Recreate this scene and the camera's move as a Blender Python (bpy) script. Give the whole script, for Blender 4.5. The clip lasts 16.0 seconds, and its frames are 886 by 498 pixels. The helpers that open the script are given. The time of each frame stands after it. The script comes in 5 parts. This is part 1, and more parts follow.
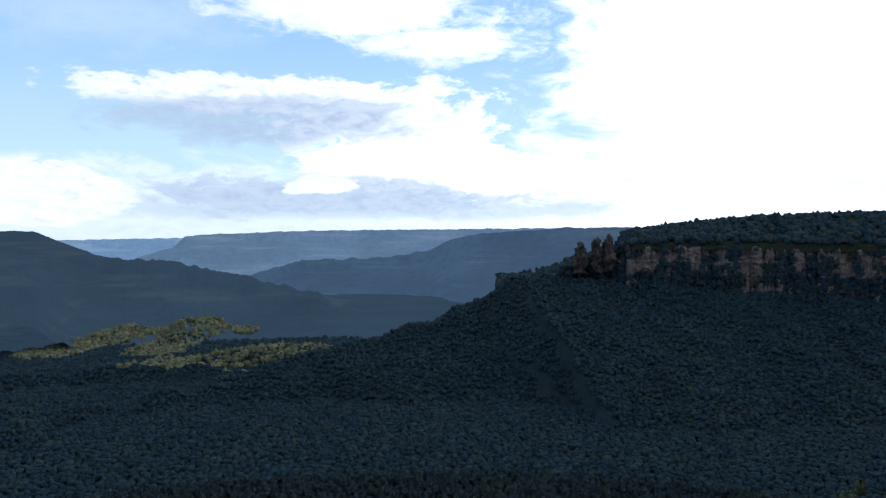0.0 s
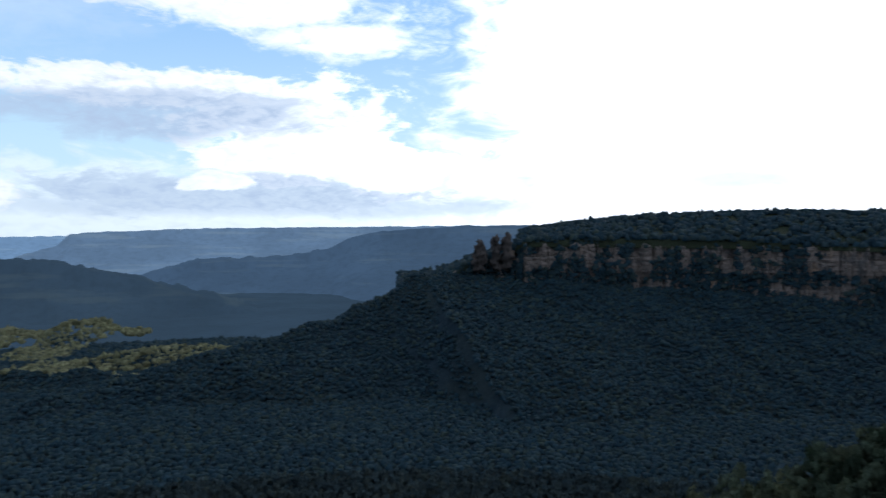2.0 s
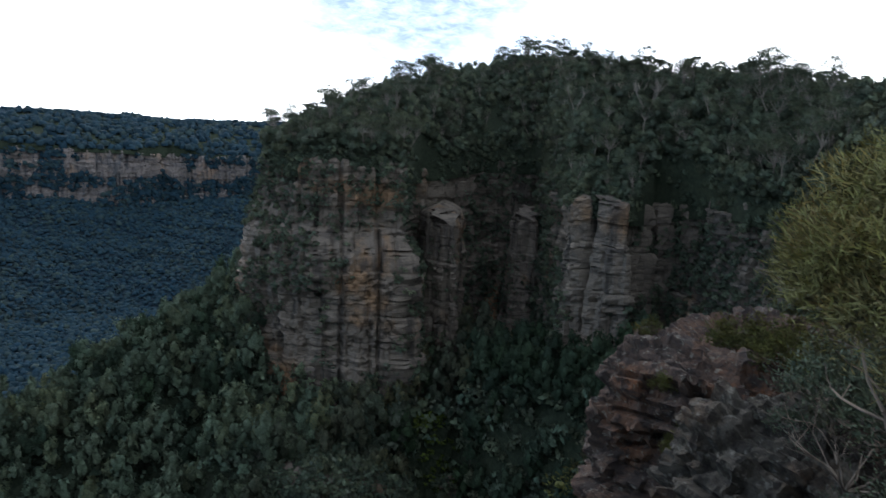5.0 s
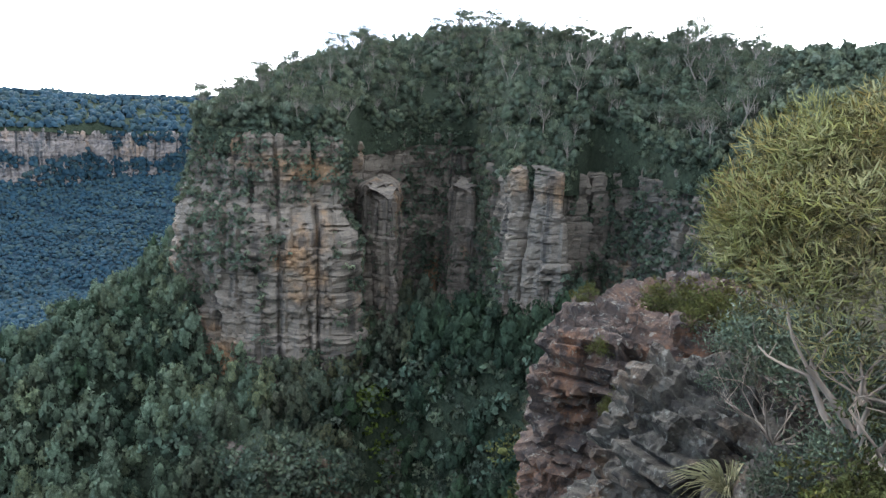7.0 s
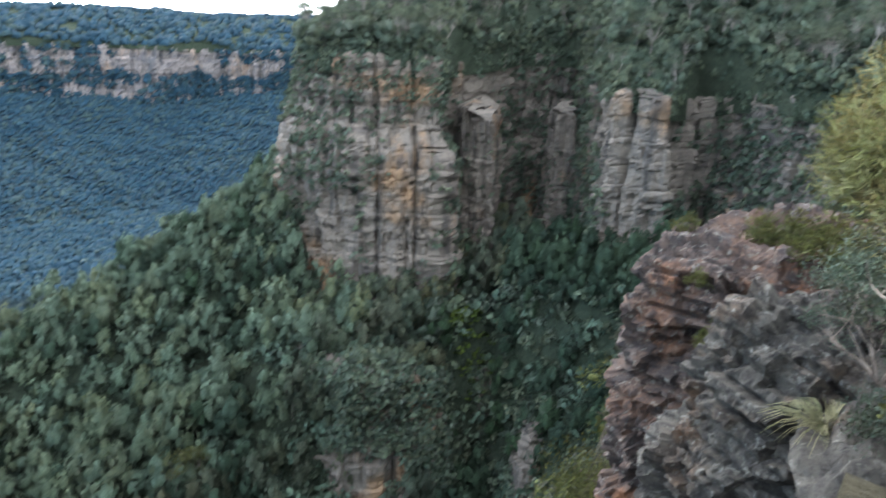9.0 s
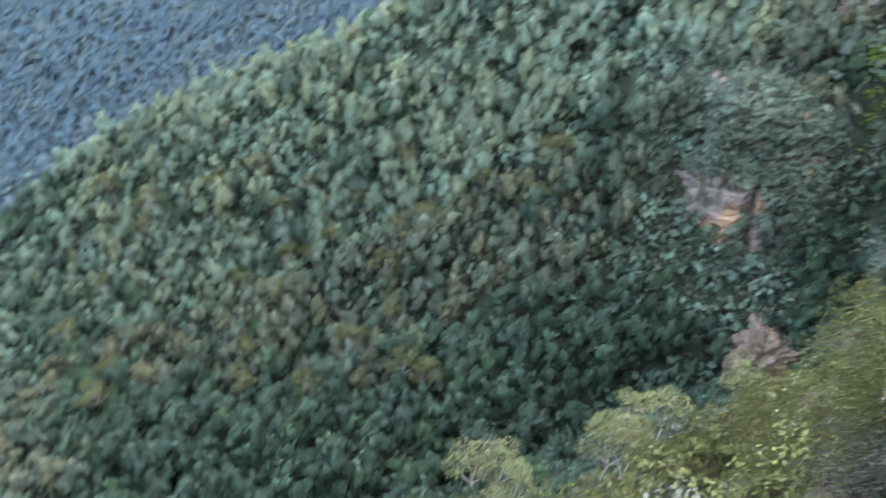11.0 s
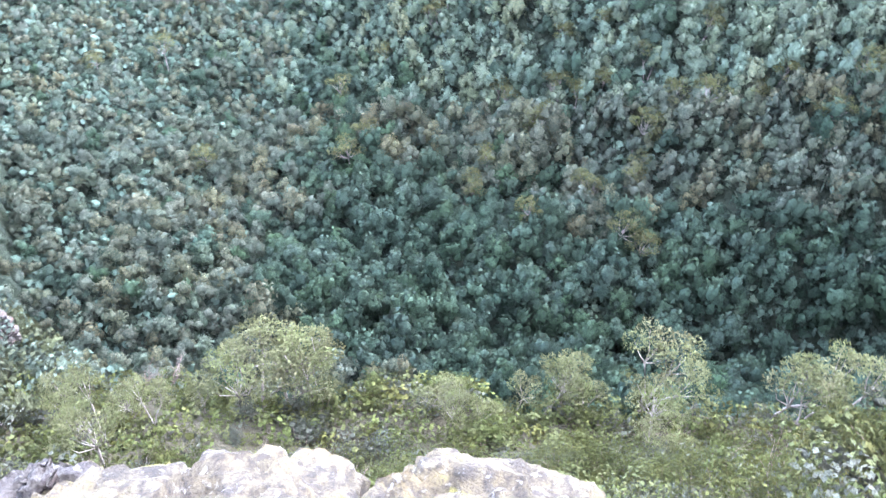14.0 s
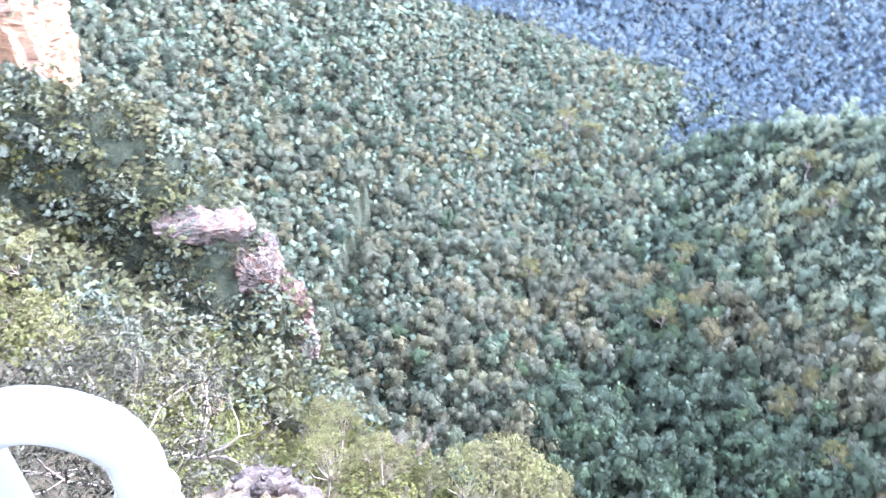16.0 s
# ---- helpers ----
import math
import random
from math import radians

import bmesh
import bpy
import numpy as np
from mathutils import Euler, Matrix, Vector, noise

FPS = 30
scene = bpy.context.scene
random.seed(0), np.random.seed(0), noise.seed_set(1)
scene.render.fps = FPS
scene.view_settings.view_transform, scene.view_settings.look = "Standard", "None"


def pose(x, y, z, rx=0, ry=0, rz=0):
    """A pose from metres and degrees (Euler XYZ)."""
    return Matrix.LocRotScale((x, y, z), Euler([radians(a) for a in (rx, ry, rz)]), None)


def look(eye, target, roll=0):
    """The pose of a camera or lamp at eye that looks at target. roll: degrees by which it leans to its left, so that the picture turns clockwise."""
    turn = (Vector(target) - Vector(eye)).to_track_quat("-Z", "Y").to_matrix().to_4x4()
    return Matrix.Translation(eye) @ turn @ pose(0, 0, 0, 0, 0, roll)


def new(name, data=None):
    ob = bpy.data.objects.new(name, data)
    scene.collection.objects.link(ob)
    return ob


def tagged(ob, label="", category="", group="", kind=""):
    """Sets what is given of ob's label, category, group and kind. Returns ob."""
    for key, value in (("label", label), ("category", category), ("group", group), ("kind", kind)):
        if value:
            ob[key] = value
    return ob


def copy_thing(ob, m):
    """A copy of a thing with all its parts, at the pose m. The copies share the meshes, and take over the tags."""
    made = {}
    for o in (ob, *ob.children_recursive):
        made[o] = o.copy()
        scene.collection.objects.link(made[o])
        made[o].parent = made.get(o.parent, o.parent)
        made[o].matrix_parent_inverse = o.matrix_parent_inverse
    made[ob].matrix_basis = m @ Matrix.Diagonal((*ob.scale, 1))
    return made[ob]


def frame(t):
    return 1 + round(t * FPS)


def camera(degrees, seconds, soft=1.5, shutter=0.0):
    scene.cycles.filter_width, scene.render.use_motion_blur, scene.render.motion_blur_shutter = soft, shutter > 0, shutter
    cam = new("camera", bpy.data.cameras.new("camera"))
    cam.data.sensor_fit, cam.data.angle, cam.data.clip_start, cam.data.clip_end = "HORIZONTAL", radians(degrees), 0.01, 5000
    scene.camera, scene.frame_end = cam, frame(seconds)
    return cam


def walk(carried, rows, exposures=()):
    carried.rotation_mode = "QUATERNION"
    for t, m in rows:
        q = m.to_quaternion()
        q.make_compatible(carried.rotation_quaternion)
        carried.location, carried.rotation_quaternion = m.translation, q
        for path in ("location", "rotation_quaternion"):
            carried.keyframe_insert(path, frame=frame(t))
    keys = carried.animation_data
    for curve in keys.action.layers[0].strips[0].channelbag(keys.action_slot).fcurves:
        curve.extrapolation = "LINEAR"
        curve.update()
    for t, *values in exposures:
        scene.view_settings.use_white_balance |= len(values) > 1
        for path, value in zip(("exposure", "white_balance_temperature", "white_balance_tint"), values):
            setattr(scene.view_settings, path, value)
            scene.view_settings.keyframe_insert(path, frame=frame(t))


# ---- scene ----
# The eye is the world's origin; the lookout's paving lies 1.6 m below it.
cam = camera(59.2, 16.0, 1.3, 0.5)
walk(cam, [
    (0.0, pose(0, 0, 0, 88.25, -0.00, -0.01)),
    (0.5, pose(0, 0, 0, 88.27, 0.07, -0.45)),
    (1.0, pose(0, 0, 0, 88.20, 0.11, -1.44)),
    (1.5, pose(0, 0, 0, 88.13, -0.15, -3.61)),
    (2.0, pose(0, 0, 0, 88.09, -0.08, -7.30)),
    (2.5, pose(0, 0, 0, 88.10, -0.46, -15.25)),
    (3.0, pose(0, 0, 0, 86.49, -1.09, -27.98)),
    (3.5, pose(0, 0, 0, 83.97, -1.93, -38.91)),
    (4.0, pose(0, 0, 0, 82.64, -2.42, -45.92)),
    (4.5, pose(0, 0, 0, 82.39, -2.49, -52.41)),
    (5.0, pose(0, 0, 0, 82.14, -2.58, -58.08)),
    (7.5, pose(0, 0, 0, 80.28, -1.73, -62.84)),
    (8.0, pose(0, 0, 0, 80.04, -1.63, -62.78)),
    (10.5, pose(0, 0, 0, 57.90, -0.92, -34.11)),
    (11.0, pose(0, 0, 0, 52.21, -0.65, -26.55)),
    (11.5, pose(0, 0, 0, 45.11, -0.89, -14.20)),
    (12.0, pose(0, 0, 0, 39.80, 0.70, -8.15)),
    (12.5, pose(0, 0, 0, 38.80, 0.15, -4.73)),
    (13.0, pose(0, 0, 0, 39.16, -0.78, -3.95)),
    (13.5, pose(0, 0, 0, 39.24, -2.06, -2.74)),
    (14.0, pose(0, 0, 0, 39.29, -3.62, 0.15)),
    (14.5, pose(0, 0, 0, 40.37, -3.71, 6.42)),
    (15.0, pose(0, 0, 0, 43.19, -2.90, 16.41)),
    (15.5, pose(0, 0, 0, 45.87, -2.04, 25.86)),
    (16.0, pose(0, 0, 0, 47.54, -3.65, 32.19)),
], exposures=[(0.0, -0.9, 5950, 10), (1.5, -0.9, 5950, 10), (2.5, -1.1, 5950, 10), (3.0, -1.3, 6000, 10), (3.5, -1.35, 6000, 10), (4.0, -0.95, 6000, 10), (4.5, -0.55, 6100, 10), (5.0, 0.2, 6150, 10), (7.5, 1.93, 6300, 10), (8.0, 1.95, 6300, 10), (10.5, 3.15, 6050, 13), (12.0, 3.7, 5750, 25), (14.0, 4.1, 5550, 27), (15.0, 4.35, 5500, 31), (16.0, 4.45, 5800, 36)])

# ---- light ----
SUN_AZ, SUN_EL = 20.0, 39.0
world = bpy.data.worlds.new("sky")
scene.world = world
world.use_nodes = True


class Nodes:
    """Short hand for building node trees."""

    def __init__(self, tree):
        self.tree = tree
        tree.nodes.clear()

    def add(self, kind, ins=None, **props):
        n = self.tree.nodes.new(kind)
        for k, v in props.items():
            setattr(n, k, v)
        for k, v in (ins or {}).items():
            self.put(n.inputs[k], v)
        return n

    def put(self, socket, v):
        if isinstance(v, bpy.types.NodeSocket):
            self.tree.links.new(v, socket)
        else:
            socket.default_value = v

    def math(self, op, a, b=0.0, clamp=False):
        return self.add("ShaderNodeMath", {0: a, 1: b}, operation=op, use_clamp=clamp).outputs[0]

    def mix(self, fac, a, b, blend="MIX"):
        n = self.add("ShaderNodeMix", data_type="RGBA", blend_type=blend)
        self.put(n.inputs[0], fac)
        self.put(n.inputs[6], a)
        self.put(n.inputs[7], b)
        return n.outputs[2]

    def noise(self, vec, scale, detail=4.0, rough=0.55, distort=0.0):
        return self.add("ShaderNodeTexNoise", {"Vector": vec, "Scale": scale, "Detail": detail, "Roughness": rough, "Distortion": distort}).outputs[0]

    def ramp(self, fac, *stops):
        n = self.add("ShaderNodeValToRGB", {0: fac})
        el = n.color_ramp.elements
        while len(el) < len(stops):
            el.new(0.5)
        for e, (p, c) in zip(el, stops):
            e.position, e.color = p, (*c, 1) if isinstance(c, tuple) else (c, c, c, 1)
        return n.outputs[0]

    def span(self, v, a, b, c=0.0, d=1.0):
        return self.add("ShaderNodeMapRange", {0: v, 1: a, 2: b, 3: c, 4: d}, interpolation_type="SMOOTHSTEP").outputs[0]


def sky_world():
    n = Nodes(world.node_tree)
    ray = n.add("ShaderNodeTexCoord").outputs["Generated"]
    xyz = n.add("ShaderNodeSeparateXYZ", {0: ray}).outputs
    deg = 57.2958
    az = n.math("MULTIPLY", n.math("ARCTAN2", xyz[0], xyz[1]), deg)
    el = n.math("MULTIPLY", n.math("ARCSINE", xyz[2]), deg)
    flat = n.add("ShaderNodeCombineXYZ", {0: n.math("MULTIPLY", az, 0.1), 1: n.math("MULTIPLY", el, 0.24)}).outputs[0]
    fray = n.noise(flat, 2.2, 8.0, 0.62, 0.5)
    fine = n.noise(flat, 7.0, 7.0, 0.65, 0.3)

    def patch(a, e, wa, we, soft=0.4, wild=1.0):
        """1 inside an uneven oval of sky at that bearing and height."""
        da = n.math("DIVIDE", n.math("SUBTRACT", az, a), wa)
        de = n.math("DIVIDE", n.math("SUBTRACT", el, e), we)
        d = n.math("SQRT", n.math("ADD", n.math("MULTIPLY", da, da), n.math("MULTIPLY", de, de)))
        d = n.math("ADD", d, n.math("MULTIPLY", n.math("SUBTRACT", fray, 0.5), 2.2 * wild))
        d = n.math("ADD", d, n.math("MULTIPLY", n.math("SUBTRACT", fine, 0.5), 1.2 * wild))
        return n.span(d, 1.0 + soft / 2, 1.0 - soft / 2)

    def both(a, *more):
        for b in more:
            a = n.math("MAXIMUM", a, b)
        return a

    air = n.add("ShaderNodeTexSky", sky_type="NISHITA", sun_disc=False, sun_elevation=radians(SUN_EL), sun_rotation=radians(SUN_AZ), altitude=900.0, air_density=1.2, dust_density=0.6, ozone_density=2.0).outputs[0]
    air = n.mix(1.0, air, (0.15, 0.15, 0.15, 1), "MULTIPLY")
    # bright cloud: a wide bank on the sun's side, thinning to blue away from it
    bank = n.span(n.math("ADD", az, n.math("MULTIPLY", n.math("SUBTRACT", fray, 0.5), 26.0)), 5.0, 13.0)
    wisp = both(patch(-6.0, 15.2, 9.0, 1.6, 0.8), patch(0.0, 13.0, 5.0, 1.2, 0.9), n.math("MULTIPLY", patch(-24.0, 14.0, 8.0, 2.0, 1.6), 0.25))
    shelf = both(patch(-12.0, 9.2, 13.0, 1.2), patch(-4.0, 7.0, 7.0, 3.0))
    low = n.span(n.math("ADD", el, n.math("MULTIPLY", n.math("SUBTRACT", fray, 0.5), 7.0)), 5.0, 3.4)
    cumulus = both(patch(-27.5, 2.0, 6.5, 2.1, 0.2, 0.6), patch(-2.5, 4.6, 8.0, 2.0, 0.25, 0.7), patch(5.0, 3.4, 6.0, 2.0, 0.3, 0.8))
    white = both(bank, wisp, shelf, n.math("MULTIPLY", low, 0.5), cumulus)
    white = both(white, n.span(el, 18.0, 40.0, 0.0, 0.75))
    glow = n.math("MULTIPLY", n.span(az, -20.0, 18.0, 2.0, 2.8), n.span(fine, 0.25, 0.6, 0.86, 1.06))
    lit = n.mix(1.0, (0.95, 0.98, 1.0, 1), n.add("ShaderNodeCombineXYZ", {0: glow, 1: glow, 2: glow}).outputs[0], "MULTIPLY")
    lit = n.mix(n.span(el, 22.0, 45.0), lit, (1.1, 1.18, 1.28, 1))
    # a thin veil brightens the blue towards the sun's side
    veil = n.math("MULTIPLY", n.span(el, 40.0, 15.0, 0.0, 0.75), n.span(n.math("ABSOLUTE", n.math("SUBTRACT", az, SUN_AZ)), 110.0, 60.0))
    air = n.mix(veil, air, n.mix(n.span(el, 4.0, 16.0), (1.25, 1.7, 2.0, 1), (0.75, 1.25, 1.9, 1)))
    sky = n.mix(white, air, lit)
    # grey undersides
    under = n.span(fine, 0.3, 0.7, 0.55, 1.0)
    grey = both(patch(-12.5, 7.5, 11.0, 1.7, 0.6, 0.8), n.math("MULTIPLY", patch(-8.0, 2.0, 14.0, 1.5, 0.5, 0.9), 0.95), n.math("MULTIPLY", patch(-5.0, 1.2, 22.0, 0.8, 0.8, 0.6), 0.65), n.math("MULTIPLY", patch(5.5, 3.2, 3.0, 1.0, 0.8), 0.6))
    grey = both(grey, n.math("MULTIPLY", patch(27.5, 3.0, 4.0, 0.7, 1.0, 0.5), 0.55), n.math("MULTIPLY", patch(13.5, 3.0, 2.0, 0.4, 1.0, 0.5), 0.3))
    sky = n.mix(n.math("MULTIPLY", grey, under), sky, (0.95, 1.15, 1.45, 1))
    # sunlit heads in front of the grey
    heads = both(patch(-1.5, 4.9, 6.5, 1.3, 0.25, 0.6), patch(3.5, 3.4, 4.0, 1.1, 0.25, 0.6), patch(-9.0, 2.9, 2.6, 0.7, 0.25, 0.7), patch(-27.5, 2.0, 6.3, 2.0, 0.2, 0.6))
    sky = n.mix(n.math("MULTIPLY", heads, 0.9), sky, lit)
    pall = patch(60.0, 12.5, 16.0, 9.5, 0.3, 0.3)
    sky = n.mix(n.math("MULTIPLY", pall, 0.85), sky, (1.45, 1.65, 1.95, 1))
    dark = patch(55.5, 10.0, 8.5, 4.8, 0.8, 0.5)
    sky = n.mix(n.math("MULTIPLY", dark, under), sky, (0.46, 0.62, 0.88, 1))
    # even cloud behind the lookout
    sky = n.mix(n.span(n.math("ABSOLUTE", az), 95.0, 130.0), sky, (1.1, 1.18, 1.28, 1))
    bg = n.add("ShaderNodeBackground", {0: sky, 1: 1.0})
    n.add("ShaderNodeOutputWorld", {0: bg.outputs[0]})


sky_world()
sun = new("sun", bpy.data.lights.new("sun", "SUN"))
sun.data.energy, sun.data.angle, sun.data.color = 0.75, radians(14), (1.0, 0.9, 0.75)
sun.matrix_world = look((math.sin(radians(SUN_AZ)) * 900, math.cos(radians(SUN_AZ)) * 900, 900 * math.tan(radians(SUN_EL))), (0, 0, 0))

# ---- materials ----
def material(name):
    m = bpy.data.materials.new(name)
    m.use_nodes = True
    return m, Nodes(m.node_tree)


def finish(n, base, rough=0.8, bump=None, strength=0.4, distance=0.1, spec=0.25, extra=None):
    ins = {"Base Color": base, "Roughness": rough, "Specular IOR Level": spec}
    if bump is not None:
        ins["Normal"] = n.add("ShaderNodeBump", {"Height": bump, "Strength": strength, "Distance": distance}).outputs[0]
    p = n.add("ShaderNodeBsdfPrincipled", ins)
    for k, v in (extra or {}).items():
        n.put(p.inputs[k], v)
    n.add("ShaderNodeOutputMaterial", {0: p.outputs[0]})


def where(n):
    return n.add("ShaderNodeNewGeometry").outputs["Position"]


def foliage(name, *colours, light=0.2, grain=0.0, gloss=0.06, deep=0.65, vary=1.0):
    """Leaves whose hue goes from tree to tree and wanders in large patches."""
    m, n = material(name)
    pos = where(n)
    own = n.add("ShaderNodeAttribute", attribute_name="tint").outputs["Fac"]
    isl = n.add("ShaderNodeNewGeometry").outputs["Random Per Island"]
    obj = n.add("ShaderNodeObjectInfo").outputs["Random"]
    mixv = n.math("FRACT", n.math("ADD", own, n.math("MULTIPLY", obj, 3.7)))
    stops = [(i / (len(colours) - 1), c) for i, c in enumerate(colours)]
    col = n.ramp(mixv, *stops)
    patch = n.noise(pos, 0.012, 3.0)
    col = n.mix(n.span(patch, 0.35, 0.7, 0.0, 0.5), col, (*colours[0], 1))
    k = n.math("ADD", n.math("ADD", 0.96 - 0.5 * vary, n.math("MULTIPLY", isl, 0.34 * vary)), n.math("MULTIPLY", n.math("FRACT", n.math("MULTIPLY", own, 7.3)), 0.6 * vary))
    col = n.mix(1.0, col, n.add("ShaderNodeCombineXYZ", {0: k, 1: k, 2: k}).outputs[0], "MULTIPLY")
    soft = n.add("ShaderNodeAttribute", attribute_name="soft").outputs["Vector"]
    ins = {"Base Color": col, "Roughness": 0.75, "Specular IOR Level": gloss, "Normal": soft}
    if grain:
        tex = n.noise(pos, grain, 5.0, 0.75)
        col = n.mix(n.span(tex, 0.42, 0.6, deep, 0.0), col, tuple(c * 0.45 for c in colours[0]) + (1,))
        ins["Base Color"] = col
        ins["Normal"] = n.add("ShaderNodeBump", {"Height": tex, "Strength": 1.0, "Distance": 0.8 / grain, "Normal": soft}).outputs[0]
    p = n.add("ShaderNodeBsdfPrincipled", ins)
    t = n.add("ShaderNodeBsdfTranslucent", {0: col, "Normal": soft})
    n.add("ShaderNodeOutputMaterial", {0: n.add("ShaderNodeMixShader", {0: light, 1: p.outputs[0], 2: t.outputs[0]}).outputs[0]})
    return m


LEAF_VALLEY = foliage("valley_leaves", (0.097, 0.129, 0.095), (0.133, 0.161, 0.117), (0.174, 0.171, 0.085), (0.111, 0.145, 0.105), (0.130, 0.149, 0.105), (0.162, 0.149, 0.078), (0.141, 0.165, 0.124), (0.106, 0.147, 0.093), (0.183, 0.171, 0.086), (0.119, 0.149, 0.116), light=0.35, grain=1.6, deep=0.75, vary=0.6)
# lighter copy of the valley leaves, the spur's bright haze painted in
LEAF_SPUR = foliage("hazy_spur_leaves", (0.139, 0.201, 0.145), (0.178, 0.242, 0.172), (0.225, 0.250, 0.125), (0.150, 0.221, 0.156), (0.176, 0.228, 0.154), (0.206, 0.221, 0.117), (0.188, 0.241, 0.178), light=0.35, grain=1.6, deep=0.75, vary=0.55)
LEAF_UNDER = foliage("understorey_leaves", (0.079, 0.123, 0.091), (0.100, 0.146, 0.107), (0.105, 0.132, 0.081), light=0.15, grain=1.1, deep=0.5)
# far and middle leaves: the blue of distant air is painted into their colours
LEAF_FAR = foliage("hazy_far_leaves", (0.014, 0.037, 0.057), (0.023, 0.051, 0.073), (0.039, 0.061, 0.057), (0.017, 0.043, 0.068), (0.028, 0.056, 0.071), light=0.2, vary=0.45)
LEAF_MID = foliage("hazy_middle_leaves", (0.053, 0.090, 0.113), (0.075, 0.120, 0.142), (0.101, 0.130, 0.113), (0.059, 0.102, 0.132), (0.085, 0.120, 0.128), light=0.25, grain=0.8, deep=0.5, vary=0.6)
LEAF_RAIN = foliage("gully_leaves", (0.052, 0.090, 0.060), (0.076, 0.114, 0.078), (0.066, 0.114, 0.054), (0.086, 0.120, 0.091), (0.058, 0.094, 0.069), light=0.3, grain=1.6, deep=0.75, vary=0.7)
LEAF_CLIFF = foliage("cliff_leaves", (0.080, 0.115, 0.085), (0.124, 0.159, 0.108), (0.159, 0.180, 0.114), (0.101, 0.142, 0.108), (0.144, 0.168, 0.131), grain=0.8, deep=0.4)
# the sun's gleam on the foothills is put into this paler leaf colour
LEAF_SUNLIT = foliage("sunlit_leaves", (0.207, 0.226, 0.130), (0.285, 0.289, 0.167), (0.182, 0.201, 0.130), grain=0.2, deep=0.3)
LEAF_NEAR = foliage("scrub_leaves", (0.065, 0.082, 0.024), (0.114, 0.128, 0.036), (0.128, 0.132, 0.058), (0.082, 0.093, 0.041), (0.107, 0.093, 0.025), (0.093, 0.118, 0.043), grain=3.0, deep=0.4, vary=0.65)
LEAF_SCRUB = foliage("heath_leaves", (0.055, 0.066, 0.030), (0.078, 0.090, 0.042), (0.094, 0.098, 0.053), (0.066, 0.078, 0.046), (0.101, 0.105, 0.076), grain=1.5, deep=0.4, vary=0.65)
LEAF_GREY = foliage("grey_leaves", (0.075, 0.083, 0.060), (0.104, 0.112, 0.083), (0.086, 0.094, 0.066), grain=3.0, deep=0.4, vary=0.65)
LEAF_OLIVE = foliage("olive_leaves", (0.119, 0.133, 0.054), (0.153, 0.161, 0.066), (0.136, 0.142, 0.072), light=0.3, grain=1.6, deep=0.4, vary=0.6)
LEAF_GUM = foliage("gum_leaves", (0.160, 0.175, 0.077), (0.207, 0.207, 0.116), (0.144, 0.175, 0.066), (0.192, 0.175, 0.101), grain=3.0, deep=0.3, vary=0.65)
LEAF_BRIGHT = foliage("fern_leaves", (0.056, 0.088, 0.020), (0.080, 0.112, 0.024), (0.068, 0.096, 0.024))
LEAF_BLADE = foliage("blade_leaves", (0.142, 0.155, 0.048), (0.204, 0.210, 0.079), (0.272, 0.266, 0.142), (0.161, 0.167, 0.042), (0.247, 0.180, 0.068), (0.198, 0.210, 0.104), light=0.35, gloss=0.3)


def rock(name, pale, dark, stain, scale=1.0, bands=0.35, orange=(0.42, 0.24, 0.11)):
    """Sandstone: beds, dark water streaks, iron stains."""
    m, n = material(name)
    pos = where(n)
    flat = n.add("ShaderNodeMapping", {0: pos, 3: (0.05 * scale, 0.05 * scale, bands * scale)}, vector_type="POINT").outputs[0]
    beds = n.noise(flat, 1.0, 6.0, 0.65, 0.3)
    up = n.add("ShaderNodeMapping", {0: pos, 3: (0.22 * scale, 0.22 * scale, 0.02 * scale)}, vector_type="POINT").outputs[0]
    runs = n.noise(up, 1.0, 4.0, 0.6)
    blot = n.noise(pos, 0.035 * scale, 4.0, 0.6)
    grain = n.noise(pos, 1.3 * scale, 8.0, 0.7)
    col = n.ramp(beds, (0.3, dark), (0.5, pale), (0.7, tuple(c * 0.75 for c in pale)))
    col = n.mix(n.span(blot, 0.56, 0.68, 0.0, 0.75), col, (*orange, 1))
    col = n.mix(n.span(runs, 0.52, 0.66, 0.0, 0.8), col, (*stain, 1))
    line = n.noise(n.add("ShaderNodeMapping", {0: pos, 3: (0.12 * scale, 0.12 * scale, 1.5 * scale)}, vector_type="POINT").outputs[0], 1.0, 5.0, 0.7, 0.4)
    col = n.mix(n.span(line, 0.54, 0.66, 0.0, 0.6), col, (*stain, 1))
    col = n.mix(n.span(grain, 0.35, 0.7, 0.0, 0.45), col, (*dark, 1))
    height = n.math("ADD", n.math("SUBTRACT", n.math("MULTIPLY", beds, 0.6), n.math("MULTIPLY", line, 0.45)), n.math("MULTIPLY", grain, 0.4))
    finish(n, col, 0.9, height, 0.8, 0.9 / scale)
    return m


ROCK_CLIFF = rock("cliff_sandstone", (0.145, 0.124, 0.103), (0.05, 0.044, 0.04), (0.023, 0.022, 0.022), 1.0, 0.35, (0.22, 0.13, 0.065))
ROCK_WEST = rock("orange_sandstone", (0.15, 0.1, 0.058), (0.1, 0.062, 0.036), (0.036, 0.034, 0.034), 1.0, 0.35, (0.18, 0.1, 0.046))
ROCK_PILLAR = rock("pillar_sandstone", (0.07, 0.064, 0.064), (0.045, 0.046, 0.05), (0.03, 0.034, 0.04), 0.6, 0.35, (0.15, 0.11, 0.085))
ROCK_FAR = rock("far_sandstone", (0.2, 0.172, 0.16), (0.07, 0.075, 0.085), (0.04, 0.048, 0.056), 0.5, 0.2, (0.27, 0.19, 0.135))


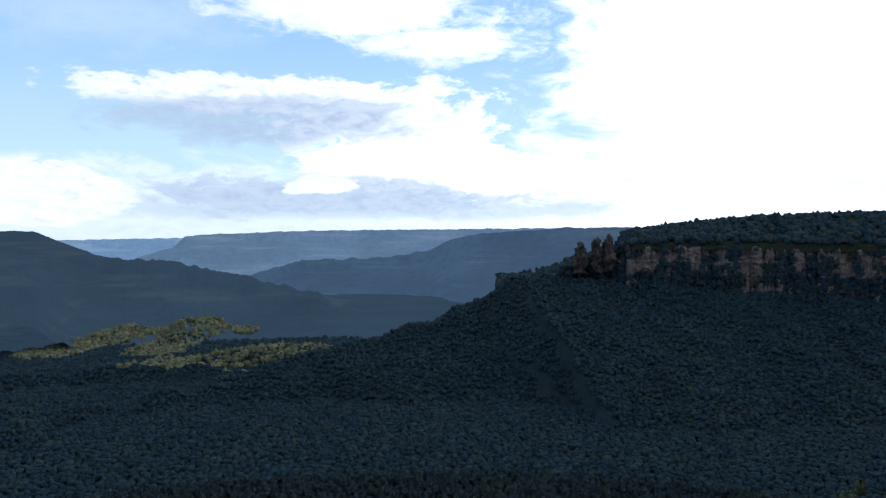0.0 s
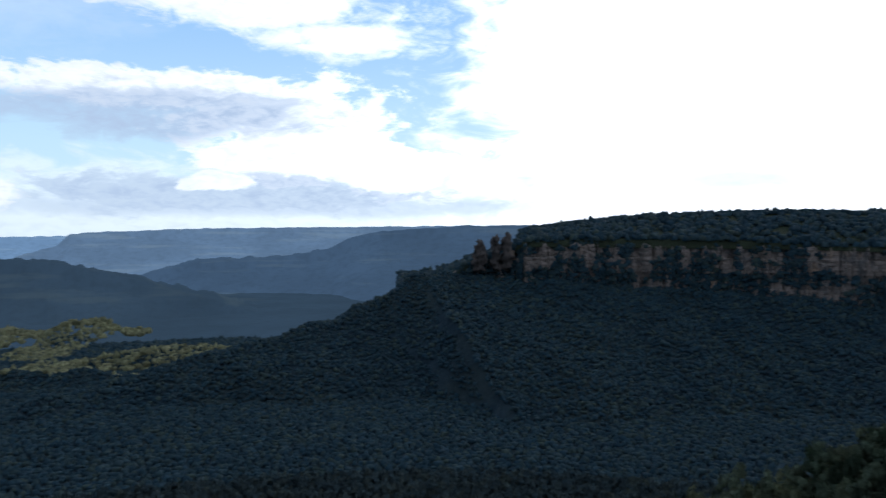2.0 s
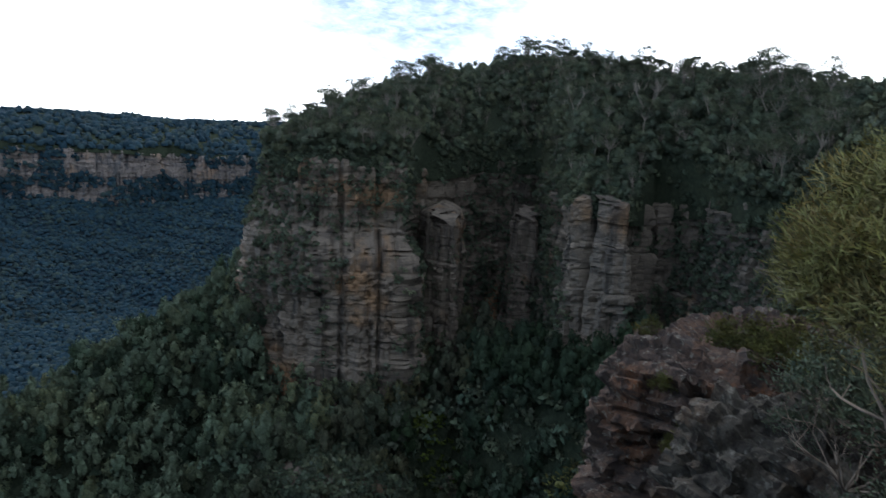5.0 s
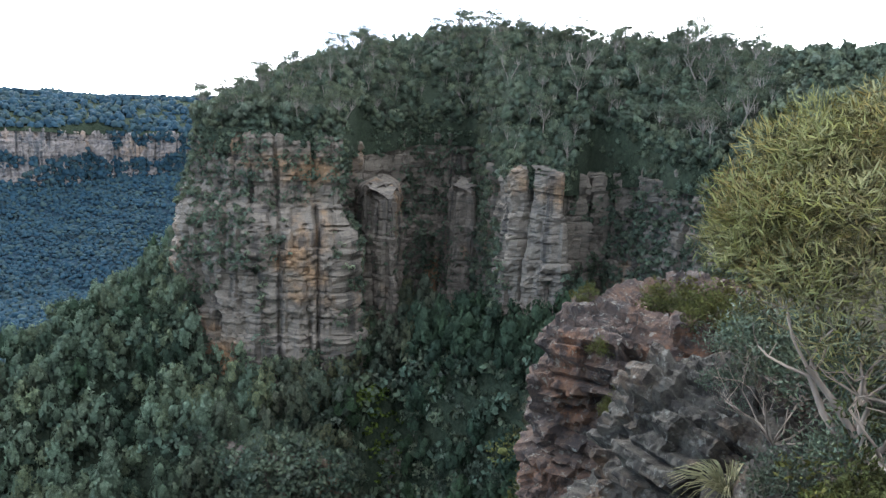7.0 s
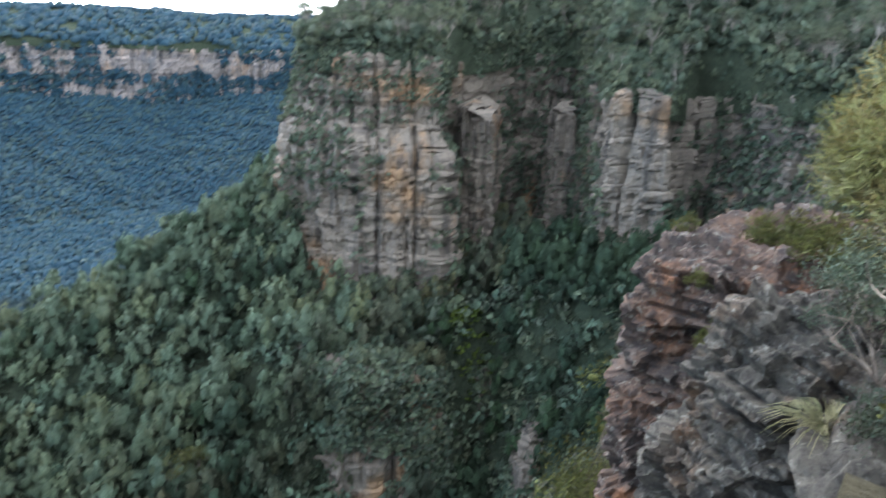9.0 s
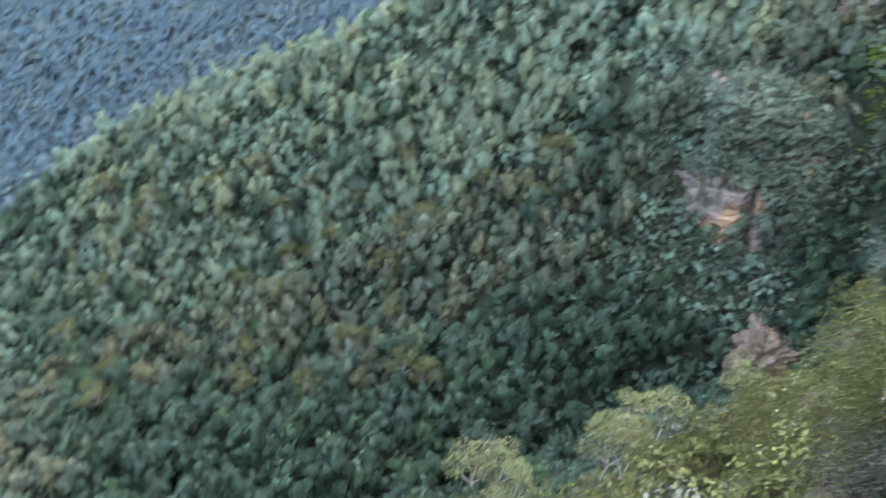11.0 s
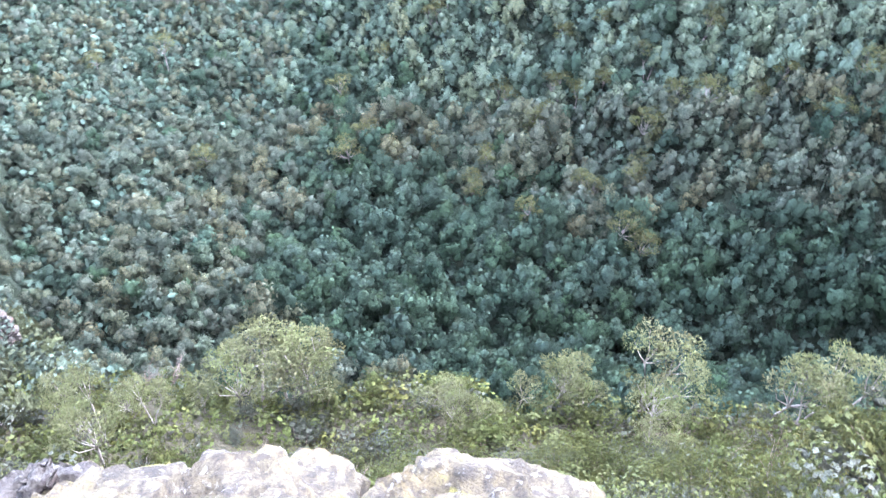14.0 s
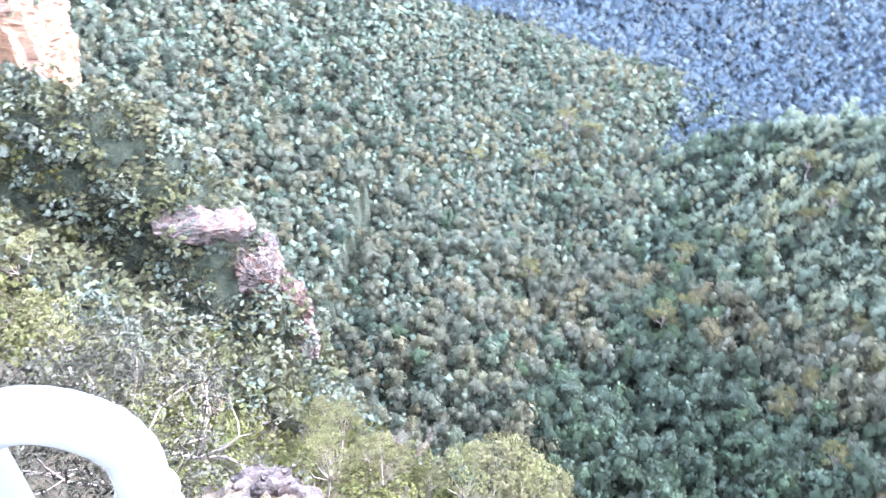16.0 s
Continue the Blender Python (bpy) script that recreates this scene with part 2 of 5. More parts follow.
def ground_material():
    m, n = material("forest_floor")
    pos = where(n)
    a, b = n.noise(pos, 0.02, 4.0), n.noise(pos, 0.35, 5.0, 0.7)
    fine = n.noise(pos, 5.0, 6.0, 0.75)
    col = n.ramp(b, (0.3, (0.02, 0.019, 0.013)), (0.55, (0.045, 0.04, 0.026)), (0.75, (0.07, 0.06, 0.04)))
    col = n.mix(n.span(a, 0.4, 0.65, 0.0, 0.6), col, (0.03, 0.032, 0.02, 1))
    col = n.mix(n.span(fine, 0.4, 0.65, 0.0, 0.5), col, (0.1, 0.085, 0.055, 1))
    b = n.math("ADD", b, n.math("MULTIPLY", fine, 0.15))
    finish(n, col, 0.95, b, 1.0, 2.5, 0.05)
    return m


GROUND = ground_material()


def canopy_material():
    """Far woods as one rough sheet of crowns, blue haze painted into its green."""
    m, n = material("hazy_far_canopy")
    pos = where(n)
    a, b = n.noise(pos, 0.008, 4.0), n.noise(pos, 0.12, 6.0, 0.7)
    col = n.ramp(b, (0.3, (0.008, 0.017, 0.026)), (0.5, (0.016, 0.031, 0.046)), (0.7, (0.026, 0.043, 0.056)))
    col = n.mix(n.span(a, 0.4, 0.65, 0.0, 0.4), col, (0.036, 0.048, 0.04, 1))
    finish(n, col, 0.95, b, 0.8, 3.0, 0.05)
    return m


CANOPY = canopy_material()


def woods_floor():
    """Ferns and litter in the shade of the trees."""
    m, n = material("woods_floor")
    pos = where(n)
    a, b = n.noise(pos, 0.05, 4.0), n.noise(pos, 0.9, 6.0, 0.75)
    col = n.ramp(b, (0.32, (0.014, 0.02, 0.014)), (0.52, (0.032, 0.044, 0.03)), (0.72, (0.055, 0.068, 0.044)))
    col = n.mix(n.span(a, 0.5, 0.66, 0.0, 0.4), col, (0.036, 0.044, 0.032, 1))
    finish(n, col, 0.95, b, 1.0, 1.5, 0.05)
    return m


FLOOR = woods_floor()


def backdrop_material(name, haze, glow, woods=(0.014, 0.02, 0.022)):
    """Distant country, its blue haze painted as a colour that glows."""
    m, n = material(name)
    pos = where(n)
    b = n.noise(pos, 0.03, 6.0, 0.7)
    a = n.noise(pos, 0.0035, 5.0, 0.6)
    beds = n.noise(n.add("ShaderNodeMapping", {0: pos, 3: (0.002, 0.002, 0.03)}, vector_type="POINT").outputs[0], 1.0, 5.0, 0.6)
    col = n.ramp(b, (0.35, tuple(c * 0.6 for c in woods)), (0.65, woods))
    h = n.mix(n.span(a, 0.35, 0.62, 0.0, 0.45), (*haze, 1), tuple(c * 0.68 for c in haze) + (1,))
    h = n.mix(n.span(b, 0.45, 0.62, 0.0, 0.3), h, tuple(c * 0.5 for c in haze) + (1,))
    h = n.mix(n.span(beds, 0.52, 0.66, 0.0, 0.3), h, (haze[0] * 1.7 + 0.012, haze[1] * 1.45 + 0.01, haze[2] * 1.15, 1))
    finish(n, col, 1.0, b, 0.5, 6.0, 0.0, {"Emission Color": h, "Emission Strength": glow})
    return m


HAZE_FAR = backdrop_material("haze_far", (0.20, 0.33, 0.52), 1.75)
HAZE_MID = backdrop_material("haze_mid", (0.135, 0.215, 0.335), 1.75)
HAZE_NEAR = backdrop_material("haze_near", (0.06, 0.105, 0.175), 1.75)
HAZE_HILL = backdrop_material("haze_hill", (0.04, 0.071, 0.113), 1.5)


# ---- shape of the land ----
def at(az, r, z=0.0):
    """A place by its bearing (degrees, clockwise from +y), its distance along the ground and its height."""
    return (r * math.sin(radians(az)), r * math.cos(radians(az)), z)


def waves(x, y, scale, seed=0.0, octaves=4):
    """Smooth uneven waves, about -1 to 1, for arrays."""
    out, amp, f = np.zeros_like(x, dtype=float), 1.0, 1.0 / scale
    for k in range(octaves):
        a, b = seed * 1.7 + k * 2.1, seed * 0.9 + k * 1.3
        u = x * math.cos(a) + y * math.sin(a)
        v = -x * math.sin(a) + y * math.cos(a)
        out += amp * np.sin(u * f * 6.28 + b + 1.7 * np.sin(v * f * 3.9 + a)) * np.cos(v * f * 5.1 + 2.0 * a + 1.3 * np.sin(u * f * 4.3))
        amp, f = amp * 0.5, f * 2.03
    return out * 0.6


def along(x, y, line):
    """Distance to a polyline and the height on it at the nearest place."""
    best, high = np.full(x.shape, 1e9), np.zeros(x.shape)
    for (ax, ay, az_), (bx, by, bz) in zip(line, line[1:]):
        dx, dy = bx - ax, by - ay
        k = np.clip(((x - ax) * dx + (y - ay) * dy) / (dx * dx + dy * dy), 0, 1)
        d = np.hypot(x - ax - k * dx, y - ay - k * dy)
        near = d < best
        best, high = np.where(near, d, best), np.where(near, az_ + k * (bz - az_), high)
    return best, high


def ridge(x, y, line, slope, blunt=8.0):
    d, h = along(x, y, line)
    return h - slope * (np.sqrt(d * d + blunt * blunt) - blunt)


def soft_max(a, b, k=8.0):
    m = np.maximum(a, b)
    return m + k * np.log(np.exp((a - m) / k) + np.exp((b - m) / k)) - k * 0.0


APRON = [at(42.8, 286, -62), at(44.3, 268, -73), at(45.6, 262, -86)]
CREST_EAST = [at(43.2, 302, -58), at(40.2, 296, -76)]
SPUR_EAST = [at(40.2, 296, -76), at(37, 290, -84), at(26.6, 290, -110), at(13.5, 300, -143), at(0.8, 310, -172), at(-9, 330, -208)]
SPUR_WEST = [at(-62, 380, -110), at(-46, 420, -145), at(-30.2, 430, -209), at(-23.8, 425, -221), at(-17.8, 410, -224), at(-12.4, 385, -224), at(-9, 360, -236)]
TERRACE = [at(46.5, 250, -96), at(52, 254, -92), at(60, 290, -82), at(67, 258, -76), at(75, 235, -66), at(86, 190, -62), at(95, 150, -60)]
SCREE = [at(45, 210, -172), at(48, 196, -178), at(56, 198, -178), at(66, 206, -160), at(80, 170, -140)]
GULLY = [at(56, 165, -176), at(40, 140, -184), at(20, 125, -190), at(1.5, 142, -194), at(-7, 161, -198), at(-17, 200, -204), at(-15, 290, -226), at(-11, 380, -246)]
TALUS = [at(60, 1500, -112), at(45, 1500, -116), at(36, 1500, -140), at(20, 1440, -112), at(12, 1400, -105), at(5.6, 1380, -96), at(1.9, 1340, -146), at(-1.4, 1300, -174), at(-6.8, 1250, -188), at(-9.8, 1230, -203), at(-15.5, 1190, -232), at(-19.5, 1150, -242), at(-24.2, 1120, -249), at(-27.8, 1100, -238), at(-30, 1080, -223), at(-42, 1050, -200)]
FOOTHILLS = (
    [at(-36, 1380, -232), at(-29.7, 1380, -235), at(-25.7, 1370, -234), at(-21.3, 1350, -225), at(-18.5, 1340, -234), at(-15.5, 1330, -242)],
    [at(-19.5, 1480, -252), at(-18.5, 1480, -247), at(-15.7, 1470, -234), at(-11.8, 1440, -217), at(-9.4, 1420, -225), at(-7.5, 1400, -236)],
    [at(-27.0, 1680, -284), at(-25.2, 1760, -247), at(-23.4, 1840, -232), at(-21.7, 1900, -228), at(-20.6, 1960, -262)],
    [at(-20.4, 1620, -276), at(-19.4, 1700, -250), at(-18.3, 1780, -209), at(-16.4, 1860, -212), at(-15.0, 1900, -262)])
NEAR_HILL = [at(-31, 800, -262), at(-25, 830, -270), at(-14, 860, -276), at(-4, 900, -276)]
BLUFF = [at(-72, 72, -45), at(-64, 70, -40), at(-57, 66, -41), at(-54, 62, -44.5), at(-51, 57.5, -49), at(-48.8, 54, -55)]


def land(x, y):
    r = np.hypot(x, y)
    h = -185 - 75 * np.clip((y - 130) / 500, 0, 1) ** 0.8 + 0 * x
    h = h - 66 * np.clip((r - 425) / 170, 0, 1) ** 0.8
    h = h + waves(x, y, 260, 1.0) * 10
    lines = [(APRON, 2.0, 4), (CREST_EAST, 1.15, 6), (SPUR_EAST, 0.8, 10), (SPUR_WEST, 0.3, 14), (SCREE, 0.6, 6), (TALUS, 0.34, 12), (NEAR_HILL, 0.18, 40)] + [(f, 0.5, 10) for f in FOOTHILLS]
    for line, slope, blunt in lines:
        h = soft_max(h, ridge(x, y, line, slope, blunt) + waves(x, y, 150, slope * 9) * 4, 6.0)
    # gullies that score the far talus
    far = np.clip((r - 700) / 400, 0, 1) * np.clip((1500 - r) / 100, 0, 1)
    h = h + far * 13 * waves(x * 1.0, y * 0.35, 190, 7.0, 3)
    d, t = along(x, y, TERRACE)
    shelf = t - 0.22 * d - 4.0 * np.clip(d - 25, 0, None)
    h = np.maximum(h, shelf)
    d, _ = along(x, y, GULLY)
    h = h - 14 * np.exp(-((d / 26) ** 2))
    # the lookout's own bluff: a bench with scrub above the drop
    edge = y + 2.2 * waves(x, y, 28, 3.0) * np.clip((r - 6) / 12, 0, 1) + 6 * np.clip((np.abs(x) - 90) / 60, 0, 4)
    bench = np.interp(edge, [-60, -5, 0.2, 0.7, 3.6, 5, 10, 17, 25, 27, 45, 118, 200], [6, -1.75, -1.75, -8.5, -11, -16, -27, -38, -46.5, -66, -130, -196, -250])
    bench = bench - 1.3 * np.clip((x - 3) / 2, 0, 1) * (edge < 3)
    bench = bench + 6.5 * np.exp(-(((x - 18) / 12) ** 2) - ((y - 7.5) / 5.5) ** 2)
    h = np.maximum(h, bench)
    d, t = along(x, y, BLUFF)
    h = np.maximum(h, t - 0.7 * np.clip(d - 1.5, 0, None) - 3.0 * np.clip(d - 4.5, 0, None) + 1.2 * waves(x, y, 14, 2.0))
    return h


def land_at(x, y):
    return float(land(np.array([float(x)]), np.array([float(y)]))[0])


def mesh_from(name, verts, faces, mat, smooth=False, tint=None, soft=None):
    """A mesh from arrays: verts (n, 3), faces (m, 3 or 4)."""
    verts, faces = np.asarray(verts, np.float32), np.asarray(faces, np.int32)
    me = bpy.data.meshes.new(name)
    k = faces.shape[1]
    me.vertices.add(len(verts))
    me.vertices.foreach_set("co", verts.ravel())
    me.loops.add(faces.size)
    me.loops.foreach_set("vertex_index", faces.ravel())
    me.polygons.add(len(faces))
    me.polygons.foreach_set("loop_start", np.arange(0, faces.size, k, dtype=np.int32))
    me.polygons.foreach_set("use_smooth", np.full(len(faces), smooth))
    if tint is not None:
        me.attributes.new("tint", "FLOAT", "POINT").data.foreach_set("value", np.asarray(tint, np.float32))
    if soft is not None:
        me.attributes.new("soft", "FLOAT_VECTOR", "POINT").data.foreach_set("vector", np.asarray(soft, np.float32).ravel())
    me.materials.append(mat)
    me.update(calc_edges=True)
    me.validate()
    return me


def grid_faces(rows, cols, wrap=False):
    i, j = np.meshgrid(np.arange(rows - 1), np.arange(cols if wrap else cols - 1), indexing="ij")
    a, b = i * cols + j, i * cols + (j + 1) % cols
    return np.stack([a, b, b + cols, a + cols], -1).reshape(-1, 4)


def build_ground():
    az = np.radians(np.concatenate([np.arange(-80, 110, 0.7), np.arange(110, 280, 5.0)]))
    r = np.concatenate([[0.01], np.geomspace(0.4, 60, 60), np.geomspace(62, 4950, 190)])
    R, A = np.meshgrid(r, az, indexing="ij")
    X, Y = R * np.sin(A), R * np.cos(A)
    Z = land(X, Y) - (R > 1900) * (R - 1900) * 0.02
    Z = Z - 1.5 * np.clip((R - 450) / 60, 0, 1)
    me = mesh_from("ground", np.stack([X, Y, Z], -1).reshape(-1, 3), grid_faces(len(r), len(az), True)[:, ::-1], GROUND, True)
    # past 1560 m the ground takes the glowing painted haze of the hills
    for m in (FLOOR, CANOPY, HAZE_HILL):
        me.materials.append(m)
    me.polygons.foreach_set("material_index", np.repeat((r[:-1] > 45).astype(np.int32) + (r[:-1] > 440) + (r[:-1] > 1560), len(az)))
    return tagged(new("ground", me), "forested valley floor and spurs, olive and dark green", "ground", kind="structure")


build_ground()

# ---- woods ----
rng = np.random.default_rng(7)


def crown_shape(seed, lobes, sprays, leaf=0.12, flat=0.85):
    """One tree crown of radius about 1: rounded leafy clumps, each a shell of leaf sprays; also the way each piece faces the light."""
    g = np.random.default_rng(seed)
    V, F, N, k = [], [], [], 0
    for c in range(lobes):
        a, u = (c + g.random() * 0.7) * 2.4, math.sqrt((c + 0.3) / lobes)
        ce = np.array([math.cos(a) * u * 0.64, math.sin(a) * u * 0.64, flat * (0.5 - 0.8 * u * u) + 0.16 * g.normal()])
        size = (0.56 - 0.14 * u) * (0.75 + 0.5 * g.random()) * (0.86 if lobes > 7 else 1)
        for _ in range(sprays):
            d = g.normal(size=3)
            d[2] = abs(d[2]) * 1.2 - 0.4
            d /= np.linalg.norm(d)
            p = ce + d * size * (0.75 + 0.4 * g.random()) * (1, 1, 0.85)
            nrm = d + g.normal(size=3) * 0.45
            nrm /= np.linalg.norm(nrm)
            s = np.cross(nrm, g.normal(size=3))
            s /= np.linalg.norm(s)
            t = np.cross(nrm, s)
            w, l = leaf * (0.5 + 0.4 * g.random()), leaf * (0.7 + 0.6 * g.random())
            V.append(np.array([p - s * l, p - t * w, p + s * l, p + t * w]))
            F.append(np.array([[k, k + 1, k + 2], [k, k + 2, k + 3]]))
            o = 0.75 * d + 0.6 * p / (np.linalg.norm(p) + 0.15) + (0, 0, 0.1) + 0.12 * g.normal(size=3)
            N.append(np.repeat((o / np.linalg.norm(o))[None], 4, 0))
            k += 4
    return np.concatenate(V), np.concatenate(F), np.concatenate(N)


def tree_shape(seed, lobes, sprays, leaf, slim=1.0):
    """A forest tree's crown, about 1 in radius: clumps stacked from a rounded head down to a skirt, each a rough inner mass under loose leaf sprays."""
    g = np.random.default_rng(seed)
    ball, tri = BALLS[1]
    V, F, N, k = [], [], [], 0
    for c in range(lobes):
        u = max(0.0, (c - 0.5) / max(1, lobes - 1))
        a, ring = c * 2.4 + g.random() * 0.8, (0.58 * (0.8 + 0.4 * g.random()) if c else 0.12) * slim
        ce = np.array([math.cos(a) * ring, math.sin(a) * ring, (0.5 - 1.15 * u if c else 0.62) + 0.1 * g.normal()])
        size = 0.52 * (0.75 + 0.5 * g.random())
        b = ball * (0.48 + 0.22 * g.random((len(ball), 1))) * size + ce
        V.append(b)
        F.append(tri + k)
        o = 0.35 * ball + b / (np.linalg.norm(b, axis=1, keepdims=True) + 0.1)
        N.append(o / np.linalg.norm(o, axis=1, keepdims=True))
        k += len(ball)
        d = g.normal(size=(sprays, 3))
        d[:, 2] = np.abs(d[:, 2]) * 1.2 - 0.5
        d /= np.linalg.norm(d, axis=1, keepdims=True)
        p = ce + d * size * (0.72 + 0.36 * g.random((sprays, 1)))
        way = g.normal(size=(sprays, 3))
        side = np.cross(d + 0.6 * g.normal(size=(sprays, 3)), way)
        side /= np.linalg.norm(side, axis=1, keepdims=True)
        way = np.cross(side, d + 0.4 * g.normal(size=(sprays, 3)))
        w = leaf * (0.6 + 0.8 * g.random((sprays, 1)))
        V.append(np.stack([p - side * w, p + side * w, p + way * w * 1.3], 1).reshape(-1, 3))
        F.append(np.arange(sprays * 3).reshape(-1, 3) + k)
        o = 0.4 * d + p / (np.linalg.norm(p, axis=1, keepdims=True) + 0.1) + 0.16 * g.normal(size=(sprays, 3))
        N.append(np.repeat(o / np.linalg.norm(o, axis=1, keepdims=True), 3, 0))
        k += sprays * 3
    return np.concatenate(V), np.concatenate(F), np.concatenate(N)


def ball_arrays(level):
    bm = bmesh.new()
    bmesh.ops.create_icosphere(bm, subdivisions=level, radius=1)
    out = np.array([v.co for v in bm.verts]), np.array([[v.index for v in q.verts] for q in bm.faces])
    bm.free()
    return out


BALLS = {1: ball_arrays(1)}


def mound_shape(seed, lobes):
    """A plain rounded clump of far-off forest."""
    g = np.random.default_rng(seed)
    ball, tri = BALLS[1]
    tri = tri[ball[tri][:, :, 2].mean(1) > -0.3]
    V, F, N = [], [], []
    for c in range(lobes):
        a = c * 2.4 + g.random()
        b = ball * (0.6 + 0.6 * g.random((len(ball), 1))) + (0.2 * math.cos(a), 0.2 * math.sin(a), 0.15 * g.normal())
        V.append(b)
        F.append(tri + c * len(ball))
        o = 0.8 * ball + (0, 0, 0.35)
        N.append(o / np.linalg.norm(o, axis=1, keepdims=True))
    return np.concatenate(V), np.concatenate(F), np.concatenate(N)


def stamp(name, shapes, places, size, tall, tint, mat, label, category="trees"):
    """Stamps crowns at places (n, 3) into one mesh."""
    V, F, T, N, k = [], [], [], [], 0
    pick = rng.integers(0, len(shapes), len(places))
    turn = rng.random(len(places)) * 6.283
    for i, (sv, sf, sn) in enumerate(shapes):
        idx = np.where(pick == i)[0]
        if not len(idx):
            continue
        c, s = np.cos(turn[idx])[:, None], np.sin(turn[idx])[:, None]
        x = (sv[None, :, 0] * c - sv[None, :, 1] * s) * size[idx][:, None] + places[idx][:, :1]
        y = (sv[None, :, 0] * s + sv[None, :, 1] * c) * size[idx][:, None] + places[idx][:, 1:2]
        z = sv[None, :, 2] * tall[idx][:, None] + places[idx][:, 2:3]
        V.append(np.stack([x, y, z], -1).reshape(-1, 3))
        F.append((sf[None] + (np.arange(len(idx)) * len(sv))[:, None, None] + k).reshape(-1, 3))
        T.append(np.repeat(tint[idx], len(sv)))
        N.append(np.stack([sn[None, :, 0] * c - sn[None, :, 1] * s, sn[None, :, 0] * s + sn[None, :, 1] * c, np.broadcast_to(sn[None, :, 2], x.shape)], -1).reshape(-1, 3))
        k += len(idx) * len(sv)
    me = mesh_from(name, np.concatenate(V), np.concatenate(F), mat, False, np.concatenate(T), np.concatenate(N))
    return tagged(new(name, me), label, category, kind="stuff")


def scatter(x0, x1, y0, y1, spacing):
    """Jittered places on a grid, about spacing apart."""
    gx, gy = np.meshgrid(np.arange(x0, x1, spacing), np.arange(y0, y1, spacing))
    gx = gx + (np.arange(len(gx)) % 2)[:, None] * spacing / 2
    return tuple((g + (rng.random(g.shape) - 0.5) * spacing * 0.9).ravel() for g in (gx, gy))


def sector(x, y, a0, a1, r0, r1):
    r, a = np.hypot(x, y), np.degrees(np.arctan2(x, y))
    k = (a > a0) & (a < a1) & (r > r0) & (r < r1)
    return x[k], y[k]


CROWNS = [tree_shape(s, 6, 60, 0.112) for s in range(10)]
HEADS = [crown_shape(20 + s, 4, 12, 0.22) for s in range(8)]
FINE = [crown_shape(120 + s, 6, 60, 0.05, 0.8) for s in range(6)]
COPSES = [tree_shape(140 + s, 3, 13, 0.26, 0.8) for s in range(8)]
TREES = [tree_shape(180 + s, 3, 36, 0.15) for s in range(8)]
BUSHES = [crown_shape(160 + s, 4, 20, 0.13) for s in range(8)]
DOMES = [tree_shape(100 + s, 4, 38, 0.145, 0.9) for s in range(10)]
TUFTS = [crown_shape(40 + s, 2, 18, 0.2) for s in range(6)]
MOUNDS = [mound_shape(60 + s, 1) for s in range(8)]
UNDER = [crown_shape(80 + s, 2, 13, 0.25) for s in range(6)]


FERNS, SLAB = at(58.3, 244), at(57.0, 190)


